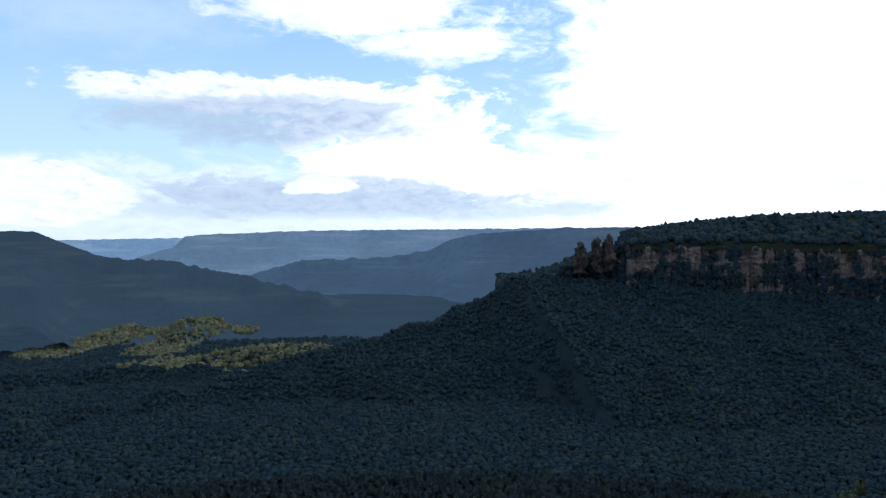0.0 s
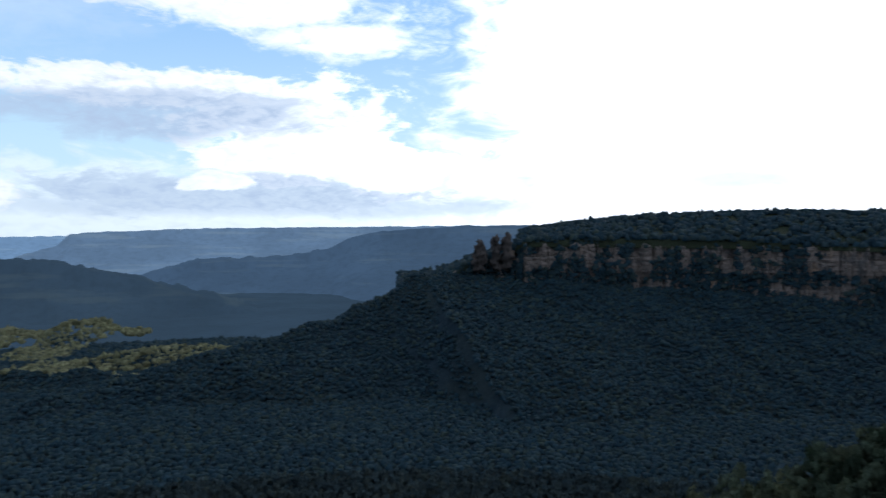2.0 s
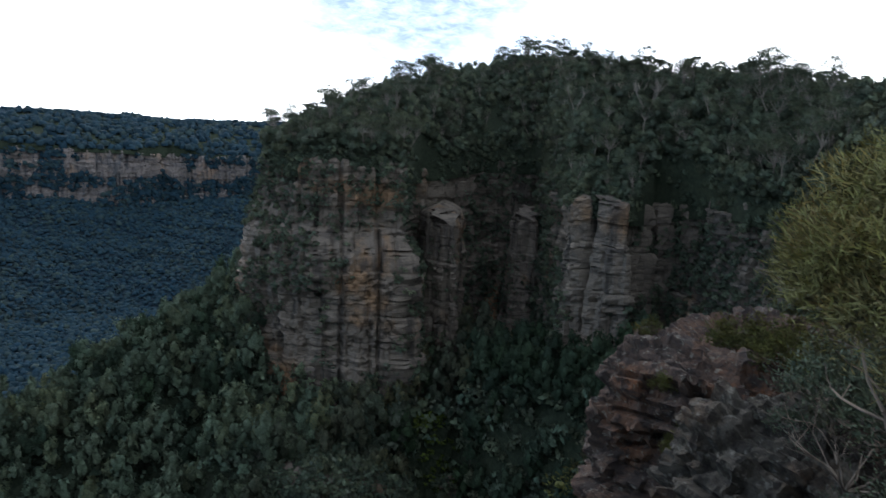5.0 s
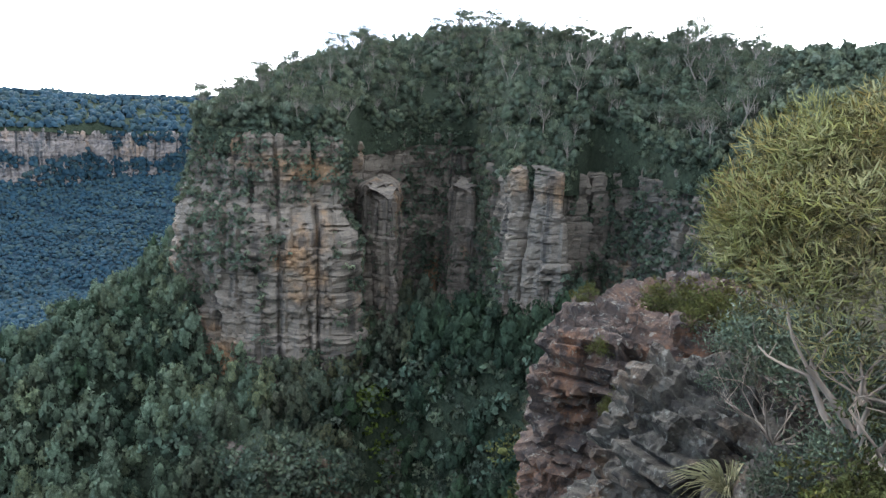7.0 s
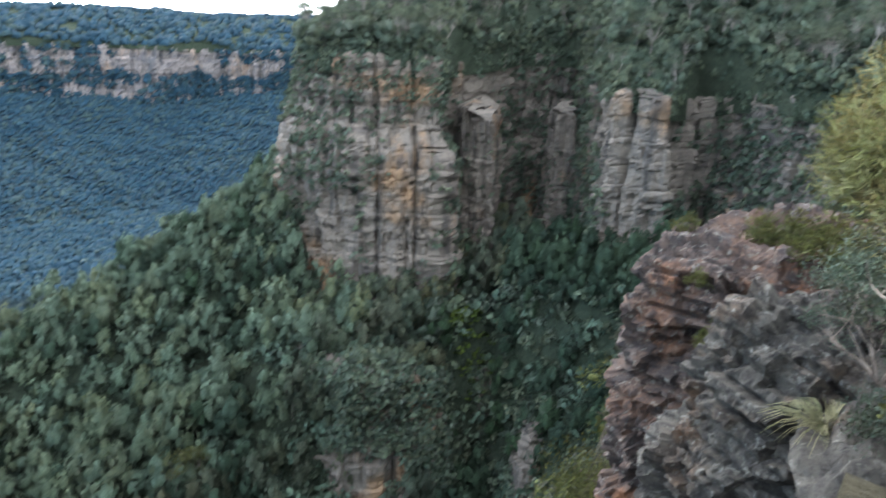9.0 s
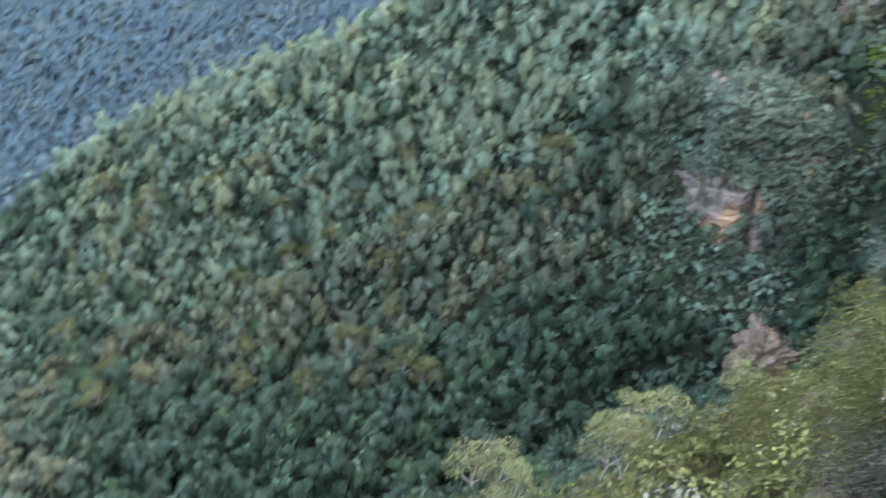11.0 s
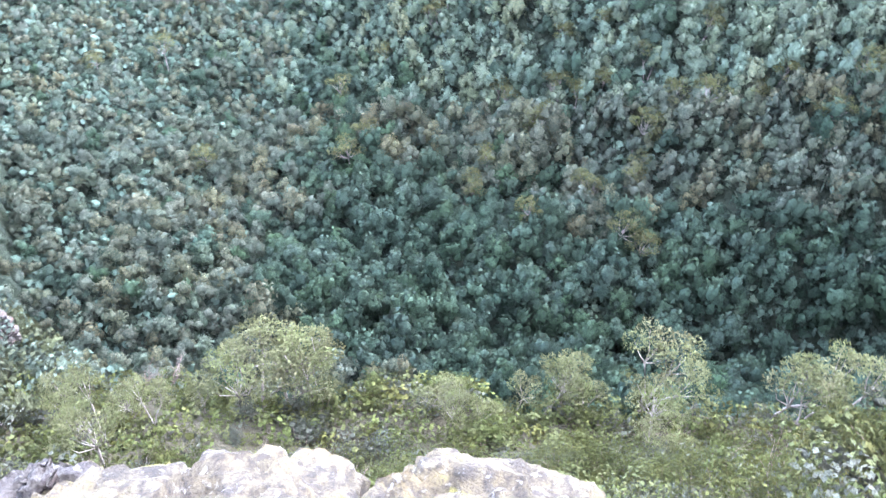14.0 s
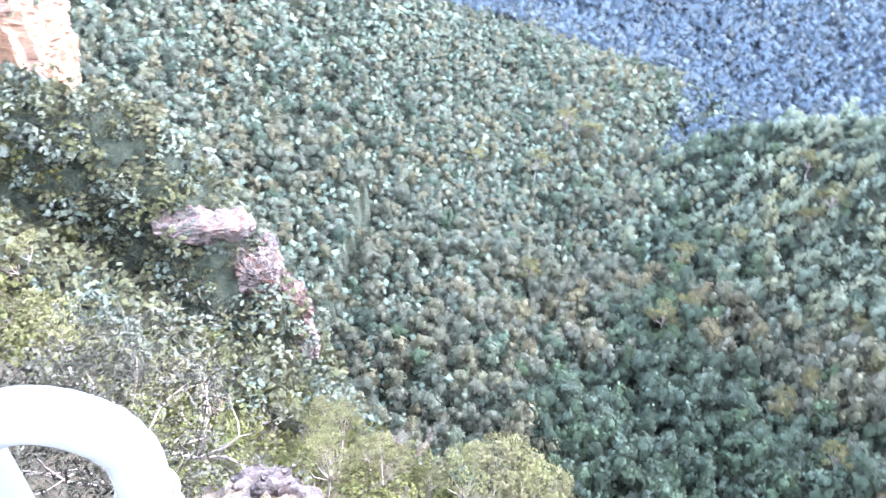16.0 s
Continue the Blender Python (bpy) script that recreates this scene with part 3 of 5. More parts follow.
def woods():
    # the valley below the lookout
    x, y = scatter(-420, 340, 52, 460, 5.5)
    x, y = sector(x, y, -76, 74, 90, 450)
    r, a = np.hypot(x, y), np.degrees(np.arctan2(x, y))
    keep = ~((a > -11) & (a < 42) & (r > 345)) & ~((a > 44) & (a < 58) & (r > 194) & (r < 216)) & (np.hypot(x - FERNS[0], y - FERNS[1]) > 11) & (np.hypot(x - SLAB[0], y - SLAB[1]) > 12)
    x, y, r = x[keep], y[keep], r[keep]
    z = land(x, y)
    n = len(x)
    # the western slopes carry smaller, olive trees; tall dark ones stand in the gully
    dry = np.clip((-x - 20 + 40 * waves(x, y, 120, 5.0)) / 60, 0, 1)
    size = np.clip((3.0 + 1.7 * rng.random(n) ** 1.6) * (1 - 0.2 * dry) * np.where(rng.random(n) < 0.06, 1.35, 1.0), 2.2, 5.6)
    size = size * np.interp(r, [230, 300], [1.0, 0.86])
    tall, tint, near = size * (1.3 + 0.6 * rng.random(n)) * (1 - 0.25 * dry), rng.random(n), r < 245
    lift = 1.5 + tall * 0.9 + 6.0 * rng.random(n) ** 2.0 * (1 - 0.6 * dry)
    wet = (along(x, y, GULLY)[0] + 14 * waves(x, y, 60, 8.0) < 44) & (x > -45 + 35 * waves(x, y, 75, 6.0)) | (x > 60) & (y < 120 + 20 * waves(x, y, 70, 2.0)) | (rng.random(n) < 0.12)
    spur = (x > -70 + 25 * waves(x, y, 80, 3.0)) & (along(x, y, SPUR_EAST)[0] < 75)
    for shapes, k, mat in ((CROWNS, near & ~wet & ~spur, LEAF_VALLEY), (CROWNS, near & ~wet & spur, LEAF_SPUR), (DOMES, ~near & ~wet & ~spur, LEAF_VALLEY), (DOMES, ~near & ~wet & spur, LEAF_SPUR)):
        stamp("valley_forest", shapes, np.stack([x, y, z + lift], -1)[k], size[k], tall[k], tint[k], mat, "dense grey-green eucalypt forest filling the valley", "forest")
    stamp("gully_forest", CROWNS, np.stack([x, y, z + lift], -1)[wet], size[wet], tall[wet], tint[wet], LEAF_RAIN, "dark green rainforest crowns along the gully", "forest")
    # understorey that closes the gaps between the crowns
    x, y = scatter(-420, 340, 52, 460, 5.3)
    x, y = sector(x, y, -76, 84, 90, 445)
    n = len(x)
    size = 4.2 + 1.2 * rng.random(n)
    stamp("understorey", UNDER, np.stack([x, y, land(x, y) + 2.2], -1), size, size * 1.0, rng.random(n), LEAF_UNDER, "dark bushy understorey between the forest crowns", "forest")
    # a patch of bright ferns in the clearing
    x, y = scatter(185, 225, 108, 150, 1.5)
    k = np.hypot(x - FERNS[0], y - FERNS[1]) < 7.5 + 2 * waves(x, y, 9, 2.0)
    x, y = x[k], y[k]
    n = len(x)
    size = 1.3 + 0.6 * rng.random(n)
    stamp("fern_patch", UNDER, np.stack([x, y, land(x, y) + 2.4], -1), size, size * 0.9, rng.random(n), LEAF_BRIGHT, "bright green fern patch in a clearing", "ferns")
    # steep ground round the terrace
    x, y = scatter(120, 300, 40, 240, 2.6)
    x, y = sector(x, y, 42.5, 80, 185, 300)
    n = len(x)
    r, a = np.hypot(x, y), np.degrees(np.arctan2(x, y))
    k = (np.hypot(x - FERNS[0], y - FERNS[1]) > 8.5) & (np.hypot(x - SLAB[0], y - SLAB[1]) > 12) & ~((a > 45) & (a < 58) & (r < 213))
    x, y, n = x[k], y[k], int(k.sum())
    size = 2.0 + 1.5 * rng.random(n)
    stamp("terrace_forest", HEADS, np.stack([x, y, land(x, y) + size * 0.8], -1), size, size * 1.2, rng.random(n), LEAF_CLIFF, "dark green trees crowding the terrace below the cliff", "forest")
    x, y = scatter(120, 205, 95, 180, 1.8)
    x, y = sector(x, y, 44.5, 60, 190, 236)
    n = len(x)
    size = 1.2 + 1.0 * rng.random(n)
    stamp("terrace_scrub", TUFTS, np.stack([x, y, land(x, y) + size * 0.5], -1), size, size * 1.2, rng.random(n), LEAF_CLIFF, "scrub hanging over the lower rock band", "bushes")
    # the far side
    x, y = scatter(-470, 520, 330, 800, 6.8)
    x, y = sector(x, y, -36, 42, 335, 760)
    k = (np.hypot(x, y) > 445) | (np.arctan2(x, y) > -0.19)
    x, y = x[k], y[k]
    n = len(x)
    size = 3.7 + 2.2 * rng.random(n) ** 1.5
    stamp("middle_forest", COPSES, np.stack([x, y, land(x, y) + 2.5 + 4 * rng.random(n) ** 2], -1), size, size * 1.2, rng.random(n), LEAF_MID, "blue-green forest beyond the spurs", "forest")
    x, y = scatter(-820, 1130, 300, 1500, 6.2)
    x, y = sector(x, y, -33, 48, 745, 1500)
    n = len(x)
    size = 2.8 + 2.6 * rng.random(n) ** 2.0
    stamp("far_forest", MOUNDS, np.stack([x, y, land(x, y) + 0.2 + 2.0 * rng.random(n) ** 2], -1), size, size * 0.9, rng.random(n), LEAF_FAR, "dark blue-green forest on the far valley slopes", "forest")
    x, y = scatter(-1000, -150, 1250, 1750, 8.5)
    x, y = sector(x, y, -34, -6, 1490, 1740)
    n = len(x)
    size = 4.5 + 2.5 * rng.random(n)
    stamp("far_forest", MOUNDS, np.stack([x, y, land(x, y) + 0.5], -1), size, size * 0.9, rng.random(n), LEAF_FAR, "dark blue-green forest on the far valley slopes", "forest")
    # wooded foothills, a gleam of sun painted on by paler leaves
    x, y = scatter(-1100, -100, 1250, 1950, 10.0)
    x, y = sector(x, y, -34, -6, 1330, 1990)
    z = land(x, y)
    # the painted gleam keeps to the crests, in patches on the front ridge
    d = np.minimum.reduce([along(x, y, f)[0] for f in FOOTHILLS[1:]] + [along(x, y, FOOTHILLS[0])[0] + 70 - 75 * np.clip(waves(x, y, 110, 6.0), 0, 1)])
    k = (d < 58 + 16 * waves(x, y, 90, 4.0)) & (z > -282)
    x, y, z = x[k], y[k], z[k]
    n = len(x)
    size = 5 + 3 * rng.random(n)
    stamp("foothill_forest", MOUNDS, np.stack([x, y, z + 2], -1), size, size, rng.random(n), LEAF_SUNLIT, "yellow-green woods on low hills, pale sun painted into the leaf colour", "forest")


woods()

# ---- cliffs ----
def cliff(name, plan, top, foot, mat, label, step=1.2, rough=1.0, layer=3.2, parent=None):
    """A sandstone wall along plan [(bearing, distance)], with beds, joints and ledges. top and foot: heights at each plan point."""
    pts = np.array([at(a, r)[:2] for a, r in plan])
    seg = np.linalg.norm(np.diff(pts, axis=0), axis=1)
    s = np.concatenate([[0], np.cumsum(seg)])
    S = np.arange(0, s[-1], step)
    px, py = np.interp(S, s, pts[:, 0]), np.interp(S, s, pts[:, 1])
    k = np.ones(5) / 5
    px[2:-2], py[2:-2] = np.convolve(px, k, "valid"), np.convolve(py, k, "valid")
    tx, ty = np.gradient(px), np.gradient(py)
    ln = np.hypot(tx, ty)
    nx, ny = ty / ln, -tx / ln
    zt, zf = np.interp(S, s, top), np.interp(S, s, foot)
    high = float((zt - zf).max())
    rows = max(8, int(high / (step * 0.75)))
    U = np.linspace(0, 1, rows)
    Z = zf[None] + (zt - zf)[None] * U[:, None]
    SS = np.broadcast_to(S[None], Z.shape)
    g = np.random.default_rng(len(name))
    # beds of uneven thickness
    zz = Z + 1.5 * waves(SS, Z * 0.2, 90, 2.0)
    bed = zz / layer + 0.55 * np.sin(zz * 1.1 / layer) + 0.4 * np.sin(zz * 2.7 / layer + 1.0)
    bi = np.floor(bed).astype(int)
    offs = g.normal(size=400)
    out = offs[bi % 400] * 0.5
    out -= (0.35 + 0.5 * np.abs(offs[(bi * 3) % 400])) * np.exp(-(((bed - bi) - 0.06) / 0.08) ** 2)
    # long upright joints that part the wall into columns, and short ones within a few beds
    for wide, deep, held, seed in ((17.0, 2.6, 40, 6.0), (7.0, 1.3, 5, 8.0), (3.2, 0.45, 2, 4.0)):
        jx = (SS + 0.35 * wide * waves(SS, Z * 0.1, 5 * wide, seed) + 0.4 * wide * offs[((bi // held) * 7) % 400]) / wide
        ji = np.floor(jx).astype(int)
        out += 0.32 * deep * offs[(ji * 13 + (bi // held) * 5) % 400]
        out -= deep * (0.4 + 0.6 * np.abs(offs[(ji * 11) % 400])).clip(0, 1.3) * np.exp(-((np.minimum(jx - ji, 1 - jx + ji)) * wide / 0.75) ** 2)
    out += 3.4 * waves(SS, Z * 0.18, 42, 1.0) + 1.0 * waves(SS, Z, 14, 2.0) + 0.35 * waves(SS, Z, 4, 3.0)
    out = out * rough - 5.0 * (U[:, None] - 0.5)
    if name == "cliff_wall_1":
        # the lower tier stands proud of a sloping ledge
        out = out + 7.0 / (1 + np.exp((Z + 30 + 0.12 * (SS - 150)) / 2.0)) * np.clip((330 - SS) / 60, 0, 1)
    out = out - 7.0 * np.clip((U[:, None] - 0.94) / 0.06, 0, 1) ** 2
    X, Y = px[None] + nx[None] * out, py[None] + ny[None] * out
    # a cap that runs back under the soil
    X = np.concatenate([X, (px - nx * 11)[None]]); Y = np.concatenate([Y, (py - ny * 11)[None]]); Z = np.concatenate([Z, (zt - 1.5)[None]])
    me = mesh_from(name, np.stack([X, Y, Z], -1).reshape(-1, 3), grid_faces(*X.shape), mat, False)
    tagged(new(name, me), label, "cliff", kind="structure")
    return X, Y, Z


MAIN = [(47.5, 430), (45.6, 340), (45.2, 284), (47, 268), (50, 262), (55.3, 264), (56.4, 312), (59, 322), (61, 348), (65, 352), (66.4, 300), (67.6, 248), (72, 240), (73.4, 268), (76, 258), (79, 238), (82, 226), (86, 194), (92, 165), (104, 130), (120, 110)]
MAIN_TOP = [-8, -7, -6, -5, -5, -6, -8, -6, -4, -4, -8, -12, -14, -16, -12, -10, -12, -12, -10, -8, -6]
MAIN_FOOT = [-74, -76, -76, -88, -96, -100, -100, -98, -96, -94, -90, -86, -80, -76, -74, -72, -70, -68, -66, -62, -52]
CLIFF_WORDS = "banded grey and ochre sandstone cliff with ledges and black water streaks"
wall_main = cliff("cliff_wall_1", MAIN, MAIN_TOP, MAIN_FOOT, ROCK_CLIFF, CLIFF_WORDS, 0.9)
wall_low = cliff("cliff_wall_2", [(44.6, 262), (45.2, 224), (48.5, 211), (53, 213), (56.5, 222), (57.5, 240), (61, 236), (63.5, 216), (67, 226)], [-90, -94, -97, -98, -101, -106, -112, -118, -110], [-150, -162, -166, -164, -162, -160, -160, -160, -150], ROCK_CLIFF, "lower sandstone band under a scrubby ledge", 1.0, 0.8)
wall_rib = cliff("cliff_wall_4", [(56.1, 322), (56.7, 288), (59.4, 282), (60.2, 322)], [-24, -26, -27, -24], [-100, -100, -100, -100], ROCK_CLIFF, "slim sandstone buttress beside a dark cleft", 1.0, 0.8)
wall_block = cliff("cliff_wall_5", [(62.9, 346), (63.3, 318), (65.4, 316), (66, 345)], [-26, -28, -28, -26], [-90, -90, -90, -90], ROCK_CLIFF, "small sandstone buttress in the cleft", 1.0, 0.7)
FARL = [(5.0, 1460), (6.3, 1392), (8, 1400), (9.6, 1405), (12.3, 1412), (12.9, 1398), (17, 1425), (21, 1440), (26, 1460), (31, 1470), (36, 1480), (39, 1530), (42, 1500), (50, 1500), (58, 1500)]
FAR_TOP = [-114, -105, -90, -66, -56, -34, -34, -36, -36, -36, -38, -44, -42, -40, -40]
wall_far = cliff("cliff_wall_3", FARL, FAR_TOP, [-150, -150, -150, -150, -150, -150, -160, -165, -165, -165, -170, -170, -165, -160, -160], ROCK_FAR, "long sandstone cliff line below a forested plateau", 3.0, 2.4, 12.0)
wall_west = cliff("cliff_wall_6", [(-57.6, 150), (-59.2, 118), (-62, 106), (-67, 100), (-76, 96), (-90, 92)], [-8, -10, -12, -10, -8, -6], [-85, -75, -66, -60, -58, -58], ROCK_WEST, "pale orange sandstone face beside a dark overhang", 0.8, 0.6)


# the plateaus above the cliffs
def cap(name, a0, a1, rim, top, rise, label, depth, cols, rows=40):
    """Ground above a cliff line, from its rim back over the plateau."""
    A = np.linspace(a0, a1, cols)[None]
    r0 = np.interp(A, [p[0] for p in rim], [p[1] for p in rim])
    back = np.linspace(0, 1, rows)[:, None] ** 1.4 * depth
    R = r0 + 3 + back
    X, Y = R * np.sin(np.radians(A)), R * np.cos(np.radians(A))
    Z = np.interp(A, [p[0] for p in rim], top) - 1.0 + rise(X, Y, A, R)
    # the bank at the rim
    k = (r0 + 2.6) / R[:1]
    X, Y, Z = np.concatenate([X[:1] * k, X]), np.concatenate([Y[:1] * k, Y]), np.concatenate([np.interp(A, [p[0] for p in rim], top) - 9.0, Z])
    me = mesh_from(name, np.stack([X, Y, Z], -1).reshape(-1, 3), grid_faces(*X.shape)[:, ::-1], FLOOR, True)
    tagged(new(name, me), label, "ground", kind="structure")
    return X, Y, Z


def rise_main(x, y, A, R):
    peak = np.interp(A, [45, 46.5, 49, 52, 57, 64, 70, 80, 92, 105, 120], [0, 3, 12, 22, 36, 50, 45, 38, 28, 12, 5])
    front = np.interp(A, [45, 50, 56, 58, 61, 65, 67.5, 70, 80, 92, 120], [300, 272, 280, 318, 350, 350, 262, 252, 240, 168, 112])
    k = np.clip((R - front) / 95, 0, 1)
    return peak * k * (1.6 - 0.6 * k) + 1.5 * waves(x, y, 40, 2.0) * np.clip(k * 3, 0, 1)


def rise_far(x, y, A, R):
    peak = np.interp(A, [3, 9.6, 12.4, 13.2, 16, 22, 30, 50], [-6, -8, -4, 16, 28, 48, 56, 58])
    return peak * np.clip((R - 1400 - (A - 13) * 4) / 180, 0, 1) ** 0.7


cap_main = cap("plateau_1", 45.3, 120, MAIN[2:], MAIN_TOP[2:], rise_main, "wooded plateau top above the sandstone cliff", 330.0, 200)
cap_far = cap("plateau_2", 4.0, 58, FARL, FAR_TOP, rise_far, "long wooded plateau on the far side", 420.0, 180)


def on_grid(g, n, lo=0.0, hi=1.0):
    """Random places on a grid of points, between two shares of its rows."""
    X, Y, Z = g
    i = (lo + rng.random(n) * (hi - lo)) * (X.shape[0] - 1.001)
    j = rng.random(n) * (X.shape[1] - 1.001)
    a, b = i.astype(int), j.astype(int)
    u, v = (i - a)[:, None], (j - b)[:, None]
    P = np.stack([X, Y, Z], -1)
    return (P[a, b] * (1 - u) + P[a + 1, b] * u) * (1 - v) + (P[a, b + 1] * (1 - u) + P[a + 1, b + 1] * u) * v


def cliff_green():
    p = on_grid(cap_main, 3600, 0.02, 0.62)
    n = len(p)
    size = 1.8 + 2.1 * rng.random(n) ** 1.5
    stamp("plateau_forest", TREES, p + np.stack([0 * size, 0 * size, 0.4 + size * 0.9 + 2 * rng.random(n) ** 2], -1), size, size * 1.05, rng.random(n), LEAF_CLIFF, "eucalypts and scrub covering the plateau", "forest")
    p = on_grid(cap_main, 1000, 0.0, 0.07)
    n = len(p)
    size = 1.1 + 1.1 * rng.random(n)
    stamp("rim_scrub", TREES, p + np.stack([0 * size, 0 * size, 0.4 * size], -1), size, size * 1.1, rng.random(n), LEAF_CLIFF, "scrub along the cliff's rim", "bushes")
    p = on_grid(cap_far, 5000, 0.02, 1.0)
    n = len(p)
    size = 5.0 + 3.5 * rng.random(n)
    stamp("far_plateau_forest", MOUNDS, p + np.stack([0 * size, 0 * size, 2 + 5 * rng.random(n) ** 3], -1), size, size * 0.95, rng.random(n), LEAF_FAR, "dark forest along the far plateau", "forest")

    p = on_grid(wall_low, 800, 0.985, 1.0)
    n = len(p)
    size = 1.6 + 1.6 * rng.random(n)
    stamp("ledge_scrub", HEADS, p + np.stack([0 * size, 0 * size, 0.4 * size], -1), size, size * 1.3, rng.random(n), LEAF_CLIFF, "trees and scrub on the ledge above the lower rock band", "bushes")

    def spot(a, z, a0, z0, wa, wz):
        return np.exp(-(((a - a0) / wa) ** 2) - ((z - z0) / wz) ** 2)

    for name, g, n, sz in (("cliff_scrub", wall_main, 11500, 2.2), ("cliff_scrub", wall_low, 7000, 2.5), ("cliff_scrub", wall_rib, 700, 1.2), ("cliff_scrub", wall_block, 700, 1.2), ("far_cliff_scrub", wall_far, 14000, 4.0), ("cliff_scrub", wall_west, 500, 0.9)):
        p = on_grid(g, n, 0.01, 0.985)
        a = np.degrees(np.arctan2(p[:, 0], p[:, 1]))
        z = p[:, 2]
        s = a * 4.6
        m = waves(s, z * 0.7, 40, 3.0) + (0.25 if g is wall_far else 0.7) * waves(s, z, 13, 5.0) - 0.2
        if g is wall_main:
            m += 2.0 * spot(a, z, 63.0, -52, 4.0, 38) + 1.2 * spot(a, z, 78.5, -45, 4.5, 30) - 0.9 * spot(a, z, 69.5, -36, 2.2, 26) - 0.5 * spot(a, z, 77, -14, 1.6, 9)
            m += 1.8 * spot(a, z - 3.5 * (a - 48), 48, -45, 4.5, 11) + 2.0 * spot(a, z, 45.3, -20, 1.9, 16) + 0.9 * spot(a, z, 56.4, -60, 0.8, 40) + 0.8 * spot(a, z, 50, -5, 9, 5) - 0.5 * spot(a, z, 53.5, -60, 2.5, 25)
        if g is wall_low:
            m += 2.2 * np.clip((z + 128) / 10, 0, 1) * (a < 57.5) + 0.9 * spot(a, z, 55.5, -140, 1.6, 20) - 0.4 + 1.4 * spot(a, z, 59, -130, 2.5, 30)
        if g is wall_block:
            m += 2.5 * (z < -44) - 0.6
        if g is wall_far:
            m += 1.3 * waves(s, z * 0.08, 12, 9.0) + 0.9 * spot(a * 0, z, 0, -95, 1, 9) + 1.2 * spot(a * 0, z, 0, -150, 1, 22) + 0.45 - 1.3 * spot(a, z, 34.8, -66, 2.2, 22) - 1.3 * spot(a, z, 40.5, -80, 1.6, 22) - 0.7 * spot(a, z, 15.0, -50, 1.2, 20) - 0.8 * spot(a, z, 28.5, -60, 1.2, 16)
        p = p[m > (0.22 if g is wall_far else 0.03)]
        n = len(p)
        size = sz * (0.6 + 0.9 * rng.random(n))
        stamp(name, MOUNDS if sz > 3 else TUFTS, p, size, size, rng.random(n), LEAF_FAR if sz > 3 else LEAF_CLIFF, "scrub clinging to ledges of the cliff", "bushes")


cliff_green()


# ---- the distance ----
def range_backdrop(name, line, foot, mat, label, rough=6.0):
    """A far range: a crest with a cliffed lip and a long foot that slopes to the valley."""
    a = np.array([l[0] for l in line])
    A = np.arange(a.min(), a.max(), 0.12)
    r, e = np.interp(A, a, [l[1] for l in line]), np.interp(A, a, [l[2] for l in line])
    x, y = r * np.sin(np.radians(A)), r * np.cos(np.radians(A))
    z = r * np.tan(np.radians(e)) + rough * 0.5 * waves(x, y, 160, 2.0)
    X, Y, Z = [], [], []
    for back, drop in ((400, 12), (60, 0), (0, 2), (-12, 40), (-90, 62), (-240, 120), (-480, 185), (-900, foot)):
        k = (r + back) / r
        w = rough * waves(x * k, y * k, 120, back * 0.01) * (0.4 if drop < 5 else 1.6)
        X.append(x * k); Y.append(y * k); Z.append(np.maximum(z - drop * 1.0 + w, -330))
    me = mesh_from(name, np.stack([np.array(X), np.array(Y), np.array(Z)], -1).reshape(-1, 3), grid_faces(8, len(A))[:, ::-1], mat, True)
    return tagged(new(name, me), label, "mountains", kind="structure")


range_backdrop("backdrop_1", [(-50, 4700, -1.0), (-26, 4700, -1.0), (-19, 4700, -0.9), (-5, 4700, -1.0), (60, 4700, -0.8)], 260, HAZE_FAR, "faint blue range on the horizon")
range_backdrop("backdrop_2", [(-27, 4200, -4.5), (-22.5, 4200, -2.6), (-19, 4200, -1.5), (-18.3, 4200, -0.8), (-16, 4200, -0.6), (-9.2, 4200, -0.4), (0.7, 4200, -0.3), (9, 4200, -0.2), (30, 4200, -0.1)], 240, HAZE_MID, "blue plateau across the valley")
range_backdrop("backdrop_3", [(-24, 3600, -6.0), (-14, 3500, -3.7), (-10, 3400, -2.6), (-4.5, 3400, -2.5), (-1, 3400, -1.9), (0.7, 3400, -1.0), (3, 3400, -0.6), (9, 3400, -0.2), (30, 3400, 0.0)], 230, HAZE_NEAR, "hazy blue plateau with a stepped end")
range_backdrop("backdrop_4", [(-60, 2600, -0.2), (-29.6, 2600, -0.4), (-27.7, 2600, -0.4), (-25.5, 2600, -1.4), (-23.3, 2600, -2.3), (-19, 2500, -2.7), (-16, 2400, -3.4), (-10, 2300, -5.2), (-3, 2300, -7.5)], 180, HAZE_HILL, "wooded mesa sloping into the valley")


# ---- things near the lookout ----
def part(name, me, parent, label=""):
    ob = new(name, me)
    ob.parent = parent
    return tagged(ob, label)


def bark(name, pale, dark):
    m, n = material(name)
    pos = where(n)
    a = n.noise(n.add("ShaderNodeMapping", {0: pos, 3: (3.0, 3.0, 0.6)}, vector_type="POINT").outputs[0], 2.0, 5.0)
    finish(n, n.ramp(a, (0.35, dark), (0.6, pale)), 0.85, a, 0.5, 0.02)
    return m


BARK_PALE = bark("pale_bark", (0.25, 0.23, 0.195), (0.14, 0.12, 0.1))
BARK_GREY = bark("grey_bark", (0.2, 0.185, 0.165), (0.09, 0.08, 0.07))
STRAW = bark("dry_grass", (0.2, 0.18, 0.1), (0.1, 0.1, 0.05))
BARK_DARK = bark("dark_bark", (0.2, 0.16, 0.13), (0.08, 0.065, 0.055))


